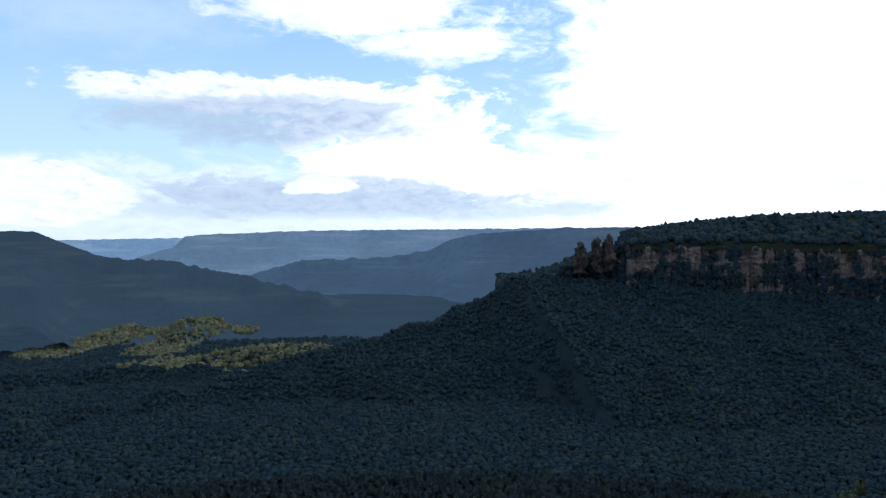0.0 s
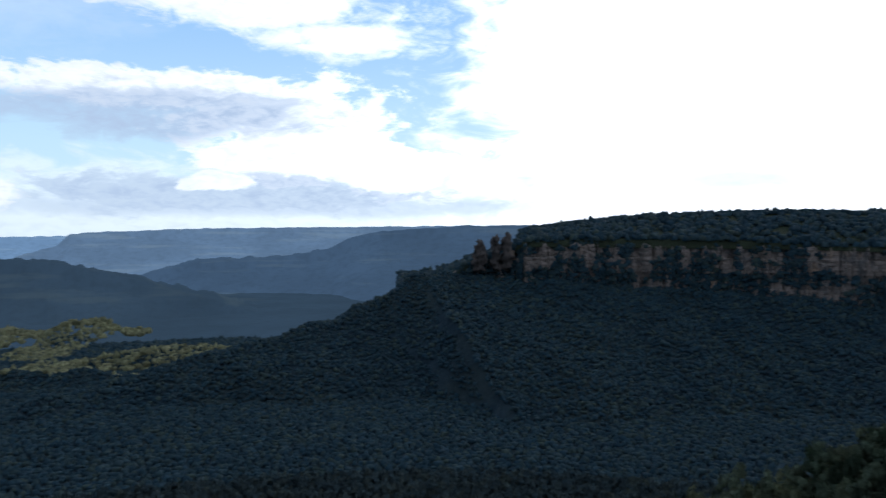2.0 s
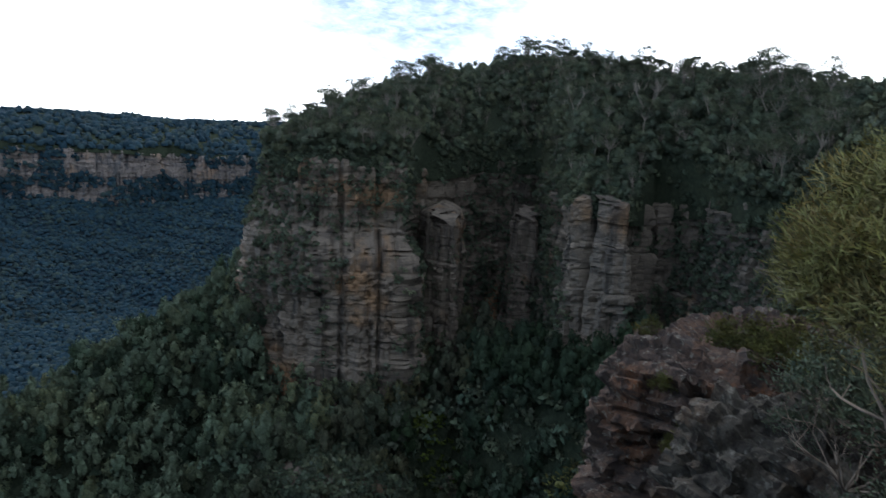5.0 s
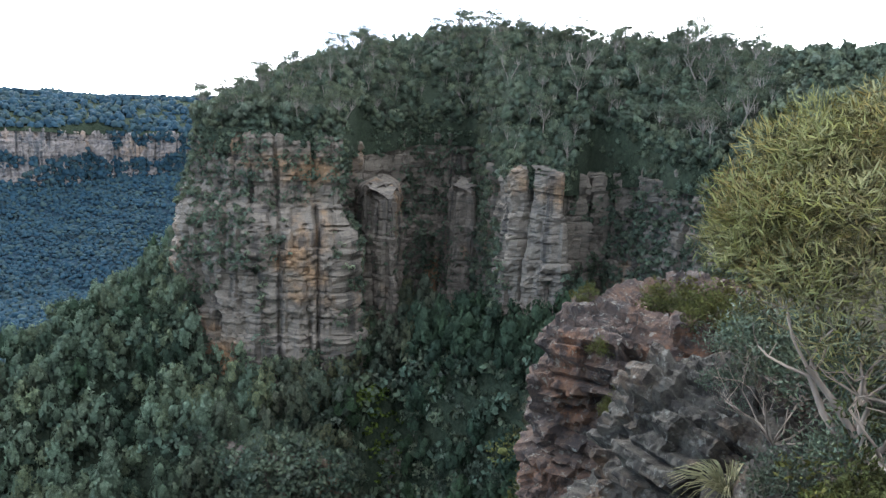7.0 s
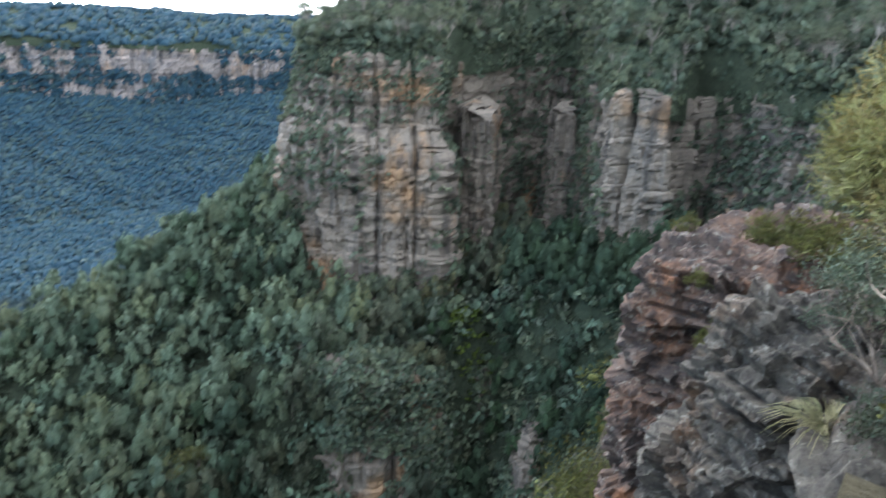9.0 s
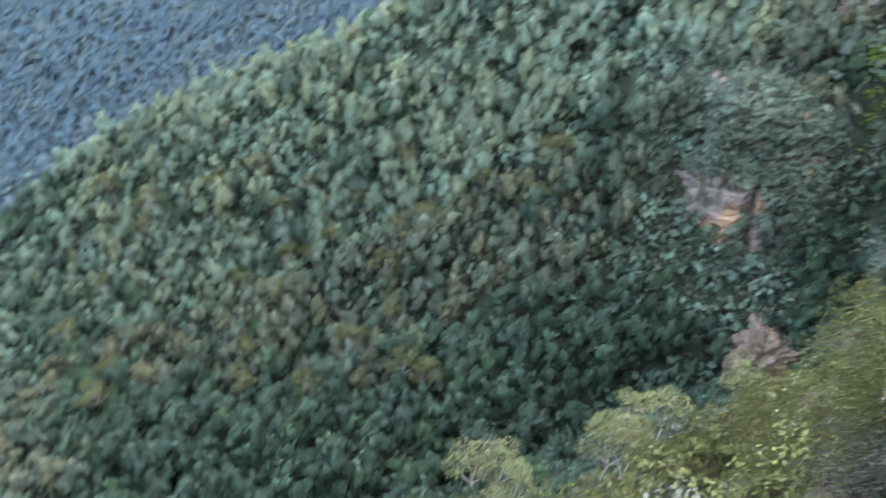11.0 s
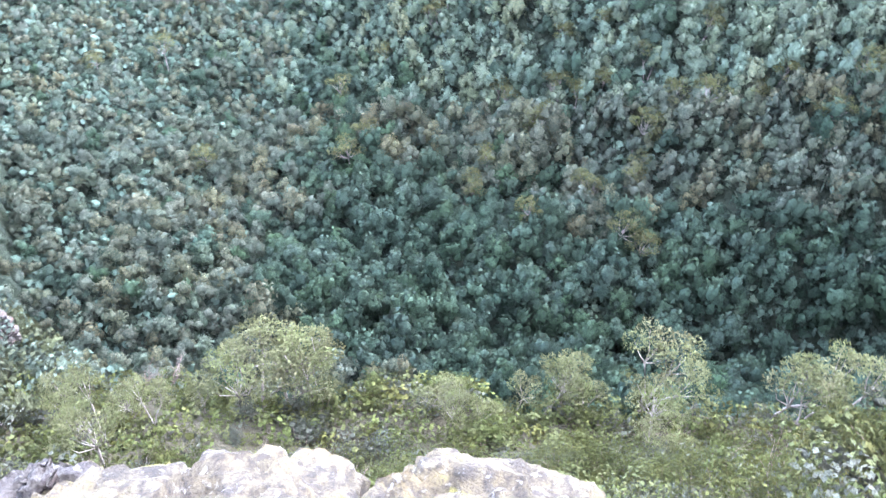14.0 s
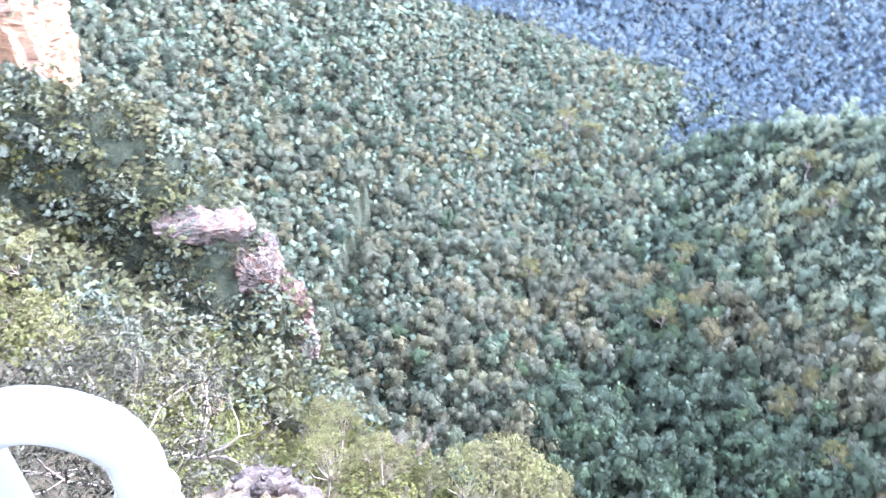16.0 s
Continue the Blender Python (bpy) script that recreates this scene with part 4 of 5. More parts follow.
def lichen_rock(name, pale, mid, dark, rust, moss=0.0, size=1.0):
    """Weathered ledge sandstone, with beds, rust, pale lichen and soot-dark crust."""
    m, n = material(name)
    pos = n.add("ShaderNodeTexCoord").outputs["Object"]
    beds = n.noise(n.add("ShaderNodeMapping", {0: pos, 3: (0.5, 0.5, 4.0)}, vector_type="POINT").outputs[0], 1.2 / size, 6.0, 0.65, 0.4)
    big = n.noise(pos, 0.9 / size, 5.0, 0.6)
    fine = n.noise(pos, 9.0 / size, 8.0, 0.7)
    spots = n.noise(pos, 11.0 / size, 4.0, 0.6, 0.4)
    crust = n.noise(pos, 4.5 / size, 8.0, 0.75)
    col = n.ramp(big, (0.34, mid), (0.5, pale), (0.66, rust))
    col = n.mix(n.span(beds, 0.5, 0.62, 0.0, 0.6), col, (*mid, 1))
    col = n.mix(n.span(crust, 0.44, 0.6, 0.0, 0.75), col, (*dark, 1))
    col = n.mix(n.span(spots, 0.57, 0.66, 0.0, 0.6), col, (0.22, 0.215, 0.19, 1))
    if moss:
        col = n.mix(n.span(n.noise(pos, 1.4, 5.0, 0.65), 0.56, 0.66, 0.0, moss), col, (0.17, 0.165, 0.04, 1))
    col = n.mix(n.span(fine, 0.3, 0.75, 0.0, 0.35), col, (*dark, 1))
    pits = n.noise(pos, 26.0 / size, 6.0, 0.7)
    col = n.mix(n.span(pits, 0.5, 0.68, 0.0, 0.5), col, (*dark, 1))
    h = n.math("ADD", n.math("ADD", n.math("MULTIPLY", fine, 0.8), n.math("MULTIPLY", beds, 0.7)), n.math("ADD", n.math("MULTIPLY", crust, 0.4), n.math("MULTIPLY", pits, 0.35)))
    finish(n, col, 0.95, h, 0.9, 0.09 * size, 0.15)
    return m


LEDGE_PALE = lichen_rock("ledge_rock", (0.12, 0.1, 0.057), (0.085, 0.074, 0.05), (0.03, 0.028, 0.026), (0.105, 0.078, 0.034), 0.9)
SCREE_ROCK = lichen_rock("scree_rock", (0.12, 0.088, 0.062), (0.085, 0.066, 0.05), (0.04, 0.034, 0.03), (0.12, 0.075, 0.045), 0.0, 6.0)
LEDGE_RED = lichen_rock("red_ledge_rock", (0.1, 0.064, 0.048), (0.072, 0.055, 0.048), (0.026, 0.024, 0.025), (0.13, 0.058, 0.028))
LEDGE_GREY = lichen_rock("grey_ledge_rock", (0.092, 0.084, 0.072), (0.064, 0.058, 0.05), (0.024, 0.022, 0.021), (0.1, 0.058, 0.034))


def stone(name, place, half, turn, mat, label, seed, beds=0.16, rough=0.16, power=3.2, level=5, lean=(0, 0), category="rock", smooth=True):
    """A weathered block of bedded sandstone: half sizes, turn about z, lean in degrees."""
    bm = bmesh.new()
    bmesh.ops.create_icosphere(bm, subdivisions=level, radius=1)
    co = np.array([v.co for v in bm.verts])
    fc = np.array([[v.index for v in f.verts] for f in bm.faces])
    bm.free()
    k = (np.abs(co) ** power).sum(1) ** (-1 / power)
    co = co * k[:, None] * half
    g = np.random.default_rng(seed)
    off = g.normal(size=400)
    u = np.sign(co) * (np.abs(co) / half) ** (power - 1) / half
    u /= np.linalg.norm(u, axis=1, keepdims=True)
    size = (half[0] * half[1] * half[2]) ** (1 / 3)
    q = co / size
    warp = np.array([noise.noise_vector(Vector(c * 1.6 + seed)) for c in q]) * 0.22
    w = q + warp
    # broken faces: each cell of the rock stands at its own depth
    cell = np.array([noise.cell(Vector((c[0] * 2.1 + seed, c[1] * 2.1, c[2] * 3.1))) for c in w]) - 0.5
    cell2 = np.array([noise.cell(Vector((c[0] * 5.0, c[1] * 5.0 + seed, c[2] * 12.0))) for c in w]) - 0.5
    big = np.array([noise.noise(Vector(c * 1.1 + 2 * seed)) for c in q])
    fine = np.array([noise.fractal(Vector(c * 3.0 + seed), 0.45, 2.2, 7) for c in q])
    out = rough * (cell * 0.8 + cell2 * 0.5 + big * 0.6 + fine * 0.35)
    bed = (co[:, 2] + 0.25 * beds * np.sin(q[:, 0] * 3 + seed) + warp[:, 2] * beds) / beds
    bi = np.floor(bed).astype(int)
    side = 1 - np.clip(np.abs(co[:, 2]) / half[2], 0, 1) ** 6
    out += side * rough * (off[bi % 400] * 0.26 - 0.45 * np.exp(-(((bed - bi) - 0.08) / 0.12) ** 2))
    co = co + u * out[:, None]
    ob = new(name, mesh_from(name, co, fc, mat, smooth))
    ob.matrix_world = pose(*place, lean[0], lean[1], turn)
    return tagged(ob, label, category)


def tube(points, radii, sides=6):
    """A bent tapering tube as arrays."""
    P = np.array(points, float)
    V, n = [], len(P)
    for i in range(n):
        d = P[min(i + 1, n - 1)] - P[max(i - 1, 0)]
        d /= np.linalg.norm(d) + 1e-9
        s = np.cross(d, (0.3, 0.2, 1.0) if abs(d[2]) < 0.9 else (1.0, 0, 0))
        s /= np.linalg.norm(s)
        t = np.cross(d, s)
        a = np.arange(sides) / sides * 6.28318
        V.append(P[i] + radii[i] * (np.cos(a)[:, None] * s + np.sin(a)[:, None] * t))
    f = grid_faces(n, sides, True)
    return np.concatenate(V), np.concatenate([f[:, [0, 1, 2]], f[:, [0, 2, 3]]])


def joined(pieces):
    V, F, k = [], [], 0
    for v, f in pieces:
        V.append(v)
        F.append(f + k)
        k += len(v)
    return np.concatenate(V), np.concatenate(F)


def limbs(seed, height, spread, stems, radius, bend=0.25, tiers=2):
    """Stems and limbs of a shrub or small tree; returns tubes and the tips."""
    g = np.random.default_rng(seed)
    tubes, tips = [], []

    def grow(p, d, length, rad, tier):
        pts, rr = [p], [rad]
        for i in range(3 if tier < 2 else 2):
            d = d + g.normal(size=3) * bend
            d[2] += 0.08
            d /= np.linalg.norm(d)
            p = p + d * length / 3
            pts.append(p)
            rr.append(rad * (1 - 0.14 * (i + 1)))
        tubes.append(tube(pts, rr, (6, 4, 3, 3)[tier]))
        if tier >= tiers:
            tips.append(p)
            return
        for _ in range(int(g.integers(2, 4))):
            nd = d + g.normal(size=3) * 0.55 * (1, 1, 0.5)
            nd[2] = abs(nd[2]) * 0.7 + 0.15
            grow(pts[-1] if g.random() < 0.6 else pts[-2], nd / np.linalg.norm(nd), length * (0.5 + 0.3 * g.random()), rr[-1] * 0.7, tier + 1)

    for s in range(stems):
        a = 6.283 * (s + g.random()) / stems
        lean = spread * (0.3 + 0.7 * g.random()) if stems > 1 else spread * 0.2
        d = np.array([math.cos(a) * lean, math.sin(a) * lean, 1.0])
        grow(np.array([0.0, 0.0, -0.15]), d / np.linalg.norm(d), height * (0.4 + 0.15 * g.random()), radius, 0)
    return tubes, tips


def leaves(seed, centres, per, size, length, width, up=0.35, out=0.6, crisp=0.3, flat=0.75):
    """Leaf sprays round clump centres: each leaf is a folded diamond."""
    g = np.random.default_rng(seed)
    C = np.repeat(np.asarray(centres), per, axis=0)
    n = len(C)
    d = g.normal(size=(n, 3))
    d[:, 2] = d[:, 2] * 0.8 + up * 0.4
    d /= np.linalg.norm(d, axis=1, keepdims=True)
    P = C + d * (size * (0.35 + 0.65 * g.random(n) ** 0.5))[:, None] * (1, 1, flat)
    ax = d * out + g.normal(size=(n, 3)) * 0.5 + (0, 0, up)
    ax /= np.linalg.norm(ax, axis=1, keepdims=True)
    s = np.cross(ax, g.normal(size=(n, 3)))
    s /= np.linalg.norm(s, axis=1, keepdims=True)
    nn = np.cross(ax, s)
    L = (length * (0.6 + 0.8 * g.random(n)))[:, None]
    W = (width * (0.7 + 0.6 * g.random(n)))[:, None]
    V = np.stack([P - ax * L / 2, P - s * W / 2 + nn * W * 0.2, P + ax * L / 2 + nn * L * 0.1, P + s * W / 2 + nn * W * 0.2], 1).reshape(-1, 3)
    k = np.arange(n)[:, None] * 4
    F = np.concatenate([k + [0, 1, 2], k + [0, 2, 3]])
    mid = np.mean(np.asarray(centres), axis=0) - (0, 0, 0.3 * np.ptp(np.asarray(centres)[:, 2]))
    o = P - mid
    face = nn * np.sign((nn * d).sum(1, keepdims=True))
    o = crisp * 2.0 * face + 0.6 * d + 0.8 * o / (np.linalg.norm(o, axis=1, keepdims=True) + 1e-6) + (0, 0, 0.15) + 0.25 * g.normal(size=(n, 3))
    o /= np.linalg.norm(o, axis=1, keepdims=True)
    return V, F, np.repeat(np.repeat(g.random(len(centres)), per), 4), np.repeat(o, 4, axis=0)


def plant(name, seed, label, category, height, spread, stems, radius, leaf, per, size, length, width, wood=BARK_DARK, extra=6, tiers=2, group="", bend=0.25, flat=0.75, core=0.0):
    """A shrub or tree: an empty with its stem and its crown, whose clumps may have a dense inner mass."""
    top = tagged(new(name), label, category, group)
    tubes, tips = limbs(seed, height, spread, stems, radius, bend, tiers)
    part("trunk", mesh_from("trunk", *joined(tubes), wood, True), top)
    if leaf is not None:
        g = np.random.default_rng(seed + 5)
        tips = np.array(tips)
        more = tips[g.integers(0, len(tips), extra)] + g.normal(size=(extra, 3)) * size * 0.8 if extra else tips[:0]
        cs = np.concatenate([tips, more])
        V, F, T, N = leaves(seed, cs, per, size, length, width, flat=flat)
        if core:
            ball, tri = BALLS[1]
            r = core * size * (0.75 + 0.5 * g.random((len(cs), len(ball), 1)))
            B = (cs[:, None] + ball[None] * r * (1, 1, flat)).reshape(-1, 3)
            o = B - cs.mean(0) + (0, 0, 0.3 * height)
            o = o / np.linalg.norm(o, axis=1, keepdims=True) + 0.5 * np.tile(ball, (len(cs), 1)) + (0, 0, 0.2)
            F = np.concatenate([F, (tri[None] + (np.arange(len(cs)) * len(ball))[:, None, None] + len(V)).reshape(-1, 3)])
            V, N = np.concatenate([V, B]), np.concatenate([N, o / np.linalg.norm(o, axis=1, keepdims=True)])
            T = np.concatenate([T, np.repeat(T[::4][::per], len(ball))])
        part("crown", mesh_from("crown", V, F, leaf, False, T, N), top)
    return top


def gum_tree(seed, label, h, leaf, per, size, long, group, stems=1, wood=BARK_PALE):
    """A gum: bare pale stems that fork high into limbs, under a flat-topped crown of close leafy clumps."""
    g = np.random.default_rng(seed)
    top = tagged(new("gum_tree"), label, "tree", group)
    tubes, cs = [], []
    for q in range(stems):
        turn = 6.283 * (q + g.random()) / stems
        lean = (0.2 if stems > 1 else 0.07) * h
        fork = np.array([math.cos(turn) * lean, math.sin(turn) * lean, h * (0.42 + 0.14 * g.random())])
        mid = fork * (0.35, 0.35, 0.5) + g.normal(size=3) * 0.015 * h
        tubes.append(tube([(0, 0, -0.03 * h), mid, fork], [0.016 * h, 0.013 * h, 0.0105 * h], 6))
        count = 9 // stems + 2
        wide = (0.27 if stems == 1 else 0.18) * h
        for k in range(count):
            a, u = k * 2.4 + g.random(), math.sqrt((k + 0.4) / count)
            c = fork * (1.25, 1.25, 0) + np.array([math.cos(a) * u * wide, math.sin(a) * u * wide, h * (0.93 - 0.2 * u * u + 0.04 * g.normal())])
            knee = fork + (c - fork) * (0.45, 0.45, 0.35) + g.normal(size=3) * 0.02 * h
            tubes.append(tube([fork, knee, c], [0.008 * h, 0.0055 * h, 0.002 * h], 4))
            cs.append(c)
    part("trunk", mesh_from("trunk", *joined(tubes), wood, True), top)
    V, F, T, N = leaves(seed, cs, per, size * h, long, long * 0.45, flat=0.6)
    part("crown", mesh_from("crown", V, F, leaf, False, T, N), top)
    return top


def away(ob):
    """Takes a pattern thing out of the place once its copies stand."""
    for o in (*ob.children_recursive, ob):
        bpy.data.objects.remove(o)


# the lookout: a paved ledge and its rail
LOOK = lichen_rock("lookout_rock", (0.4, 0.36, 0.31), (0.3, 0.27, 0.25), (0.13, 0.12, 0.12), (0.38, 0.28, 0.18))
stone("lookout_rock", (-0.3, -2.2, -4.6), (4.2, 2.55, 3.05), 0, LOOK, "broad sandstone block under the lookout rail", 3, 0.4, 0.05, 9.0)

stone("rock_ledge", (-1.6, 1.52, -7.12), (1.85, 1.35, 1.95), 4, LEDGE_PALE, "pale lichened sandstone ledge with yellow moss", 11, 0.34, 0.12, 2.6, 6)
stone("rock_ledge", (0.75, 1.75, -7.6), (1.5, 1.3, 2.05), -8, LEDGE_PALE, "pale cream sandstone ledge with ochre stains", 12, 0.34, 0.12, 2.6, 6)
stone("rock_ledge", (-3.1, 1.35, -7.3), (1.0, 1.0, 1.4), 10, LEDGE_PALE, "grey lichened sandstone ledge with loose stones", 14, 0.25, 0.2, 2.6)
for i, (x, y, z, s) in enumerate(((-2.35, 2.25, -5.65, 0.2), (-2.7, 2.2, -5.6, 0.15), (-2.5, 2.2, -5.42, 0.12))):
    stone("loose_stone", (x, y, z), (s * 1.4, s, s * 0.55), 30 * i, LEDGE_GREY, "small dark flat stone lying on the ledge", 20 + i, 0.08, 0.05, 2.6, 3, category="stone")

# the outcrop beside the lookout
stone("rock_outcrop", (11.2, 1.5, -4.95), (2.6, 1.9, 2.75), -12, LEDGE_RED, "rust-red bedded sandstone outcrop with undercut nose", 31, 0.2, 0.26, 4.5, 7, smooth=False)
stone("rock_slab", (7.6, 0.35, -4.05), (1.9, 1.45, 1.9), -25, LEDGE_GREY, "dark grey lichened sandstone slab, steeply tilted", 33, 0.2, 0.2, 3.4, 7, (8, 14), smooth=False)
stone("rock_outcrop", (6.9, -1.1, -4.5), (2.6, 1.8, 2.45), -5, LEDGE_GREY, "dark sandstone outcrop under bushes", 35, 0.2, 0.22, 3.4, 6, smooth=False)
# rock faces on the western bluff
for a, r, z, s in ((-47.2, 57.0, -53.6, 1.0), (-46.0, 55.8, -57.2, 1.15), (-45.0, 54.6, -61.4, 1.1)):
    stone("rock_nose", at(a, r, z), (2.3 * s, 3.4 * s, 2.4 * s), 46 + 200 * (s - 1), LEDGE_RED if s > 1.12 else LEDGE_GREY, "red and grey sandstone nose on the scrubby bluff", int(141 + z), 0.5, 0.42, 3.4, 6, smooth=False)
stone("rock_band", at(-51.5, 57.0, -47.6), (4.6, 1.8, 1.2), 40, LEDGE_GREY, "grey sandstone ledge crossing the bluff", 43, 0.5, 0.4, 3.4)
# fallen slab in the scree, and the pale block under the cleft
stone("rock_slab", at(57.0, 190, -168.0), (9.0, 11.0, 10.0), -50, SCREE_ROCK, "bare brown rock slab in the scree gully", 45, 1.2, 3.0, 2.2, 5, (28, 0))


# three stone pillars at the far plateau's end
for i, (a, r, z, w, h) in enumerate(((10.0, 1388, -60, 13.5, 30), (11.15, 1392, -55, 10, 32), (12.0, 1396, -50, 11.5, 34))):
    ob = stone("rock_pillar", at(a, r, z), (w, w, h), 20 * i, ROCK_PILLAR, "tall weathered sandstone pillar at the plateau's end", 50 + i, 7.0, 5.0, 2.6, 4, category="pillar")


# ---- scrub on the bench ----
def scrub():
    G = "scrub below the lookout"
    kinds = []
    for i in range(3):
        kinds.append(plant("shrub", 100 + i, "low rounded olive-green shrub on the slope", "shrub", 1.5, 0.8, 5, 0.035, LEAF_NEAR, 90, 0.46, 0.1, 0.05, extra=8, tiers=1, group=G, core=0.3))
    for i in range(2):
        kinds.append(plant("grey_shrub", 110 + i, "grey-green heath shrub with fine leaves", "shrub", 1.3, 0.9, 5, 0.03, LEAF_GREY, 90, 0.42, 0.095, 0.045, extra=6, tiers=1, group=G, core=0.3))
    kinds.append(plant("dead_shrub", 120, "bare brown twiggy shrub", "shrub", 1.9, 0.9, 6, 0.03, None, 0, 0, 0, 0, tiers=3, group=G))
    gums = []
    for i in range(4):
        gums.append(gum_tree(130 + i, "small pale-barked gum tree with flat yellow-green crown", 4.4, LEAF_GUM, 170, 0.115, 0.13, G, 1 + i % 3))
    leafy = plant("shrub", 104, "leafy yellow-green shrub at the outcrop's foot", "shrub", 1.8, 0.8, 5, 0.03, LEAF_NEAR, 150, 0.44, 0.055, 0.026, extra=12, group=G)
    fine_grey = plant("grey_shrub", 105, "grey-green heath shrub with fine leaves", "shrub", 1.5, 0.9, 6, 0.026, LEAF_GREY, 110, 0.4, 0.07, 0.026, extra=12, group=G)
    g = np.random.default_rng(77)
    x, y = scatter(-58, 95, 3.8, 29.0, 3.0)
    x2, y2 = scatter(2.5, 34, 3.9, 15.0, 2.2)
    x, y, close = np.concatenate([x, x2]), np.concatenate([y, y2]), np.concatenate([x * 0, x2 * 0 + 1])
    z = land(x, y)
    for i in range(len(x)):
        r, a = math.hypot(x[i], y[i]), math.degrees(math.atan2(x[i], y[i]))
        e = math.degrees(math.atan2(z[i], r))
        if z[i] < -52 or e < -74 or e > -19 or a > 77 or a < -80 or (not close[i] and y[i] < 6 and x[i] < 9):
            continue
        if a > 60 and math.degrees(math.atan2(z[i] + 1.6, r)) > -17:
            continue
        u = g.random()
        s = 0.85 + 0.65 * g.random()
        if u < 0.05 and r > 17:
            ob, s = gums[int(g.integers(len(gums)))], 0.75 + 0.45 * g.random()
        elif u < 0.21:
            ob = kinds[5]
        elif u < 0.44:
            ob = kinds[3 + int(g.integers(2))]
        else:
            ob = kinds[int(g.integers(3))]
        if r < 12.5:
            ob = leafy if u > 0.3 else fine_grey
        if close[i]:
            s *= 0.62 + 0.3 * min(1, r / 30)
        c = copy_thing(ob, pose(x[i], y[i], z[i] - 0.05, 0, 0, g.random() * 360))
        c.scale = (s, s, s * (0.85 + 0.4 * g.random()))
    # gums that stand along the bench's edge: bearing, distance, height of the crown's middle
    for i, (az, y, el) in enumerate(((-23.5, 22.5, -56.0), (-20.2, 23.5, -55.8), (-16.5, 23.5, -57.0), (-13.4, 23.0, -58.3), (-28.0, 21.5, -59.0), (7.9, 23.5, -61.0), (5.0, 22.0, -62.5), (17.5, 24.0, -59.5), (22.5, 25.0, -56.8), (26.5, 24.0, -58.2), (33.0, 24.5, -53.0), (35.5, 22.0, -56.0), (45.3, 23.5, -48.4), (48.0, 22.0, -50.0), (50.0, 23.0, -47.3), (-36.0, 20.0, -58.5), (-42.0, 21.0, -56.5), (56.0, 19.0, -46.0), (60.0, 17.0, -44.0))):
        r = y / math.cos(radians(az))
        x, y, _ = at(az, r)
        base = land_at(x, y)
        s = min(1.6, max(0.7, (r * math.tan(radians(el)) - base) / 3.6))
        c = copy_thing(gums[i % 4], pose(x, y, base - 0.1, 0, 0, g.random() * 360))
        c.scale = (s * 1.05, s * 1.05, s)
    # leafy shrubs against the outcrop's foot
    for az, r, s in ((66.5, 10.2, 1.0), (68.8, 9.4, 1.25), (70.5, 9.6, 1.1), (64.0, 11.5, 1.0), (61.5, 13.0, 0.9), (67.0, 13.5, 1.2), (71.5, 8.9, 0.9)):
        x, y, _ = at(az, r)
        c = copy_thing(leafy, pose(x, y, land_at(x, y) - 0.1, 0, 0, az * 30))
        c.scale = (s, s, s * 1.35)
    for k in kinds + gums + [leafy, fine_grey]:
        away(k)
    # low heath that closes the ground between the shrubs
    for name, mat, label in (("bench_heath", LEAF_NEAR, "low olive heath covering the slope below the lookout"), ("grey_heath", LEAF_GREY, "patches of grey-green heath on the slope")):
        x, y = scatter(-62, 62, 3.7, 30.0, 1.25 if mat is LEAF_NEAR else 3.4)
        z = land(x, y)
        k = (np.arctan2(x, y) < 1.25) & ~((np.abs(x) < 2.6) & (y < 4.6))
        x, y, z = x[k], y[k], z[k]
        s = 0.75 + 0.65 * rng.random(len(x)) ** 1.5
        close = np.hypot(x, y) < 19
        for shapes, q in ((FINE, close), (BUSHES, ~close)):
            stamp(name, shapes, np.stack([x, y, z + s * 0.35], -1)[q], s[q], s[q] * 0.9, rng.random(int(q.sum())), mat, label, "bushes")
    # the western bluff, and what grows on the drop below the bench
    for name, mat, seed, share in (("bluff_scrub", LEAF_SCRUB, 1, 0.6), ("bluff_heath", LEAF_CLIFF, 2, 0.4)):
        x, y = scatter(-86, -14, 10.0, 78.0, 1.5)
        z = land(x, y)
        k = (z > -75) & (rng.random(len(x)) < share) & (along(x, y, BLUFF)[0] < 26)
        x, y, z = x[k], y[k], z[k]
        s = 1.4 + 1.2 * rng.random(len(x)) ** 2
        stamp(name, BUSHES, np.stack([x, y, z + s * 0.55], -1), s, s, rng.random(len(x)), mat, "low heath and scrub covering the bluff", "bushes")
        # its steep flanks
        x, y = scatter(-86, -14, 10.0, 78.0, 0.85)
        z, d = land(x, y), along(x, y, BLUFF)[0]
        k = (z > -80) & (d > 3) & (d < 16) & (rng.random(len(x)) < 0.45)
        x, y, z = x[k], y[k], z[k]
        s = 1.1 + 0.9 * rng.random(len(x)) ** 2
        stamp(name, TUFTS, np.stack([x, y, z + s * 0.3], -1), s, s, rng.random(len(x)), mat, "low heath and scrub covering the bluff", "bushes")


scrub()


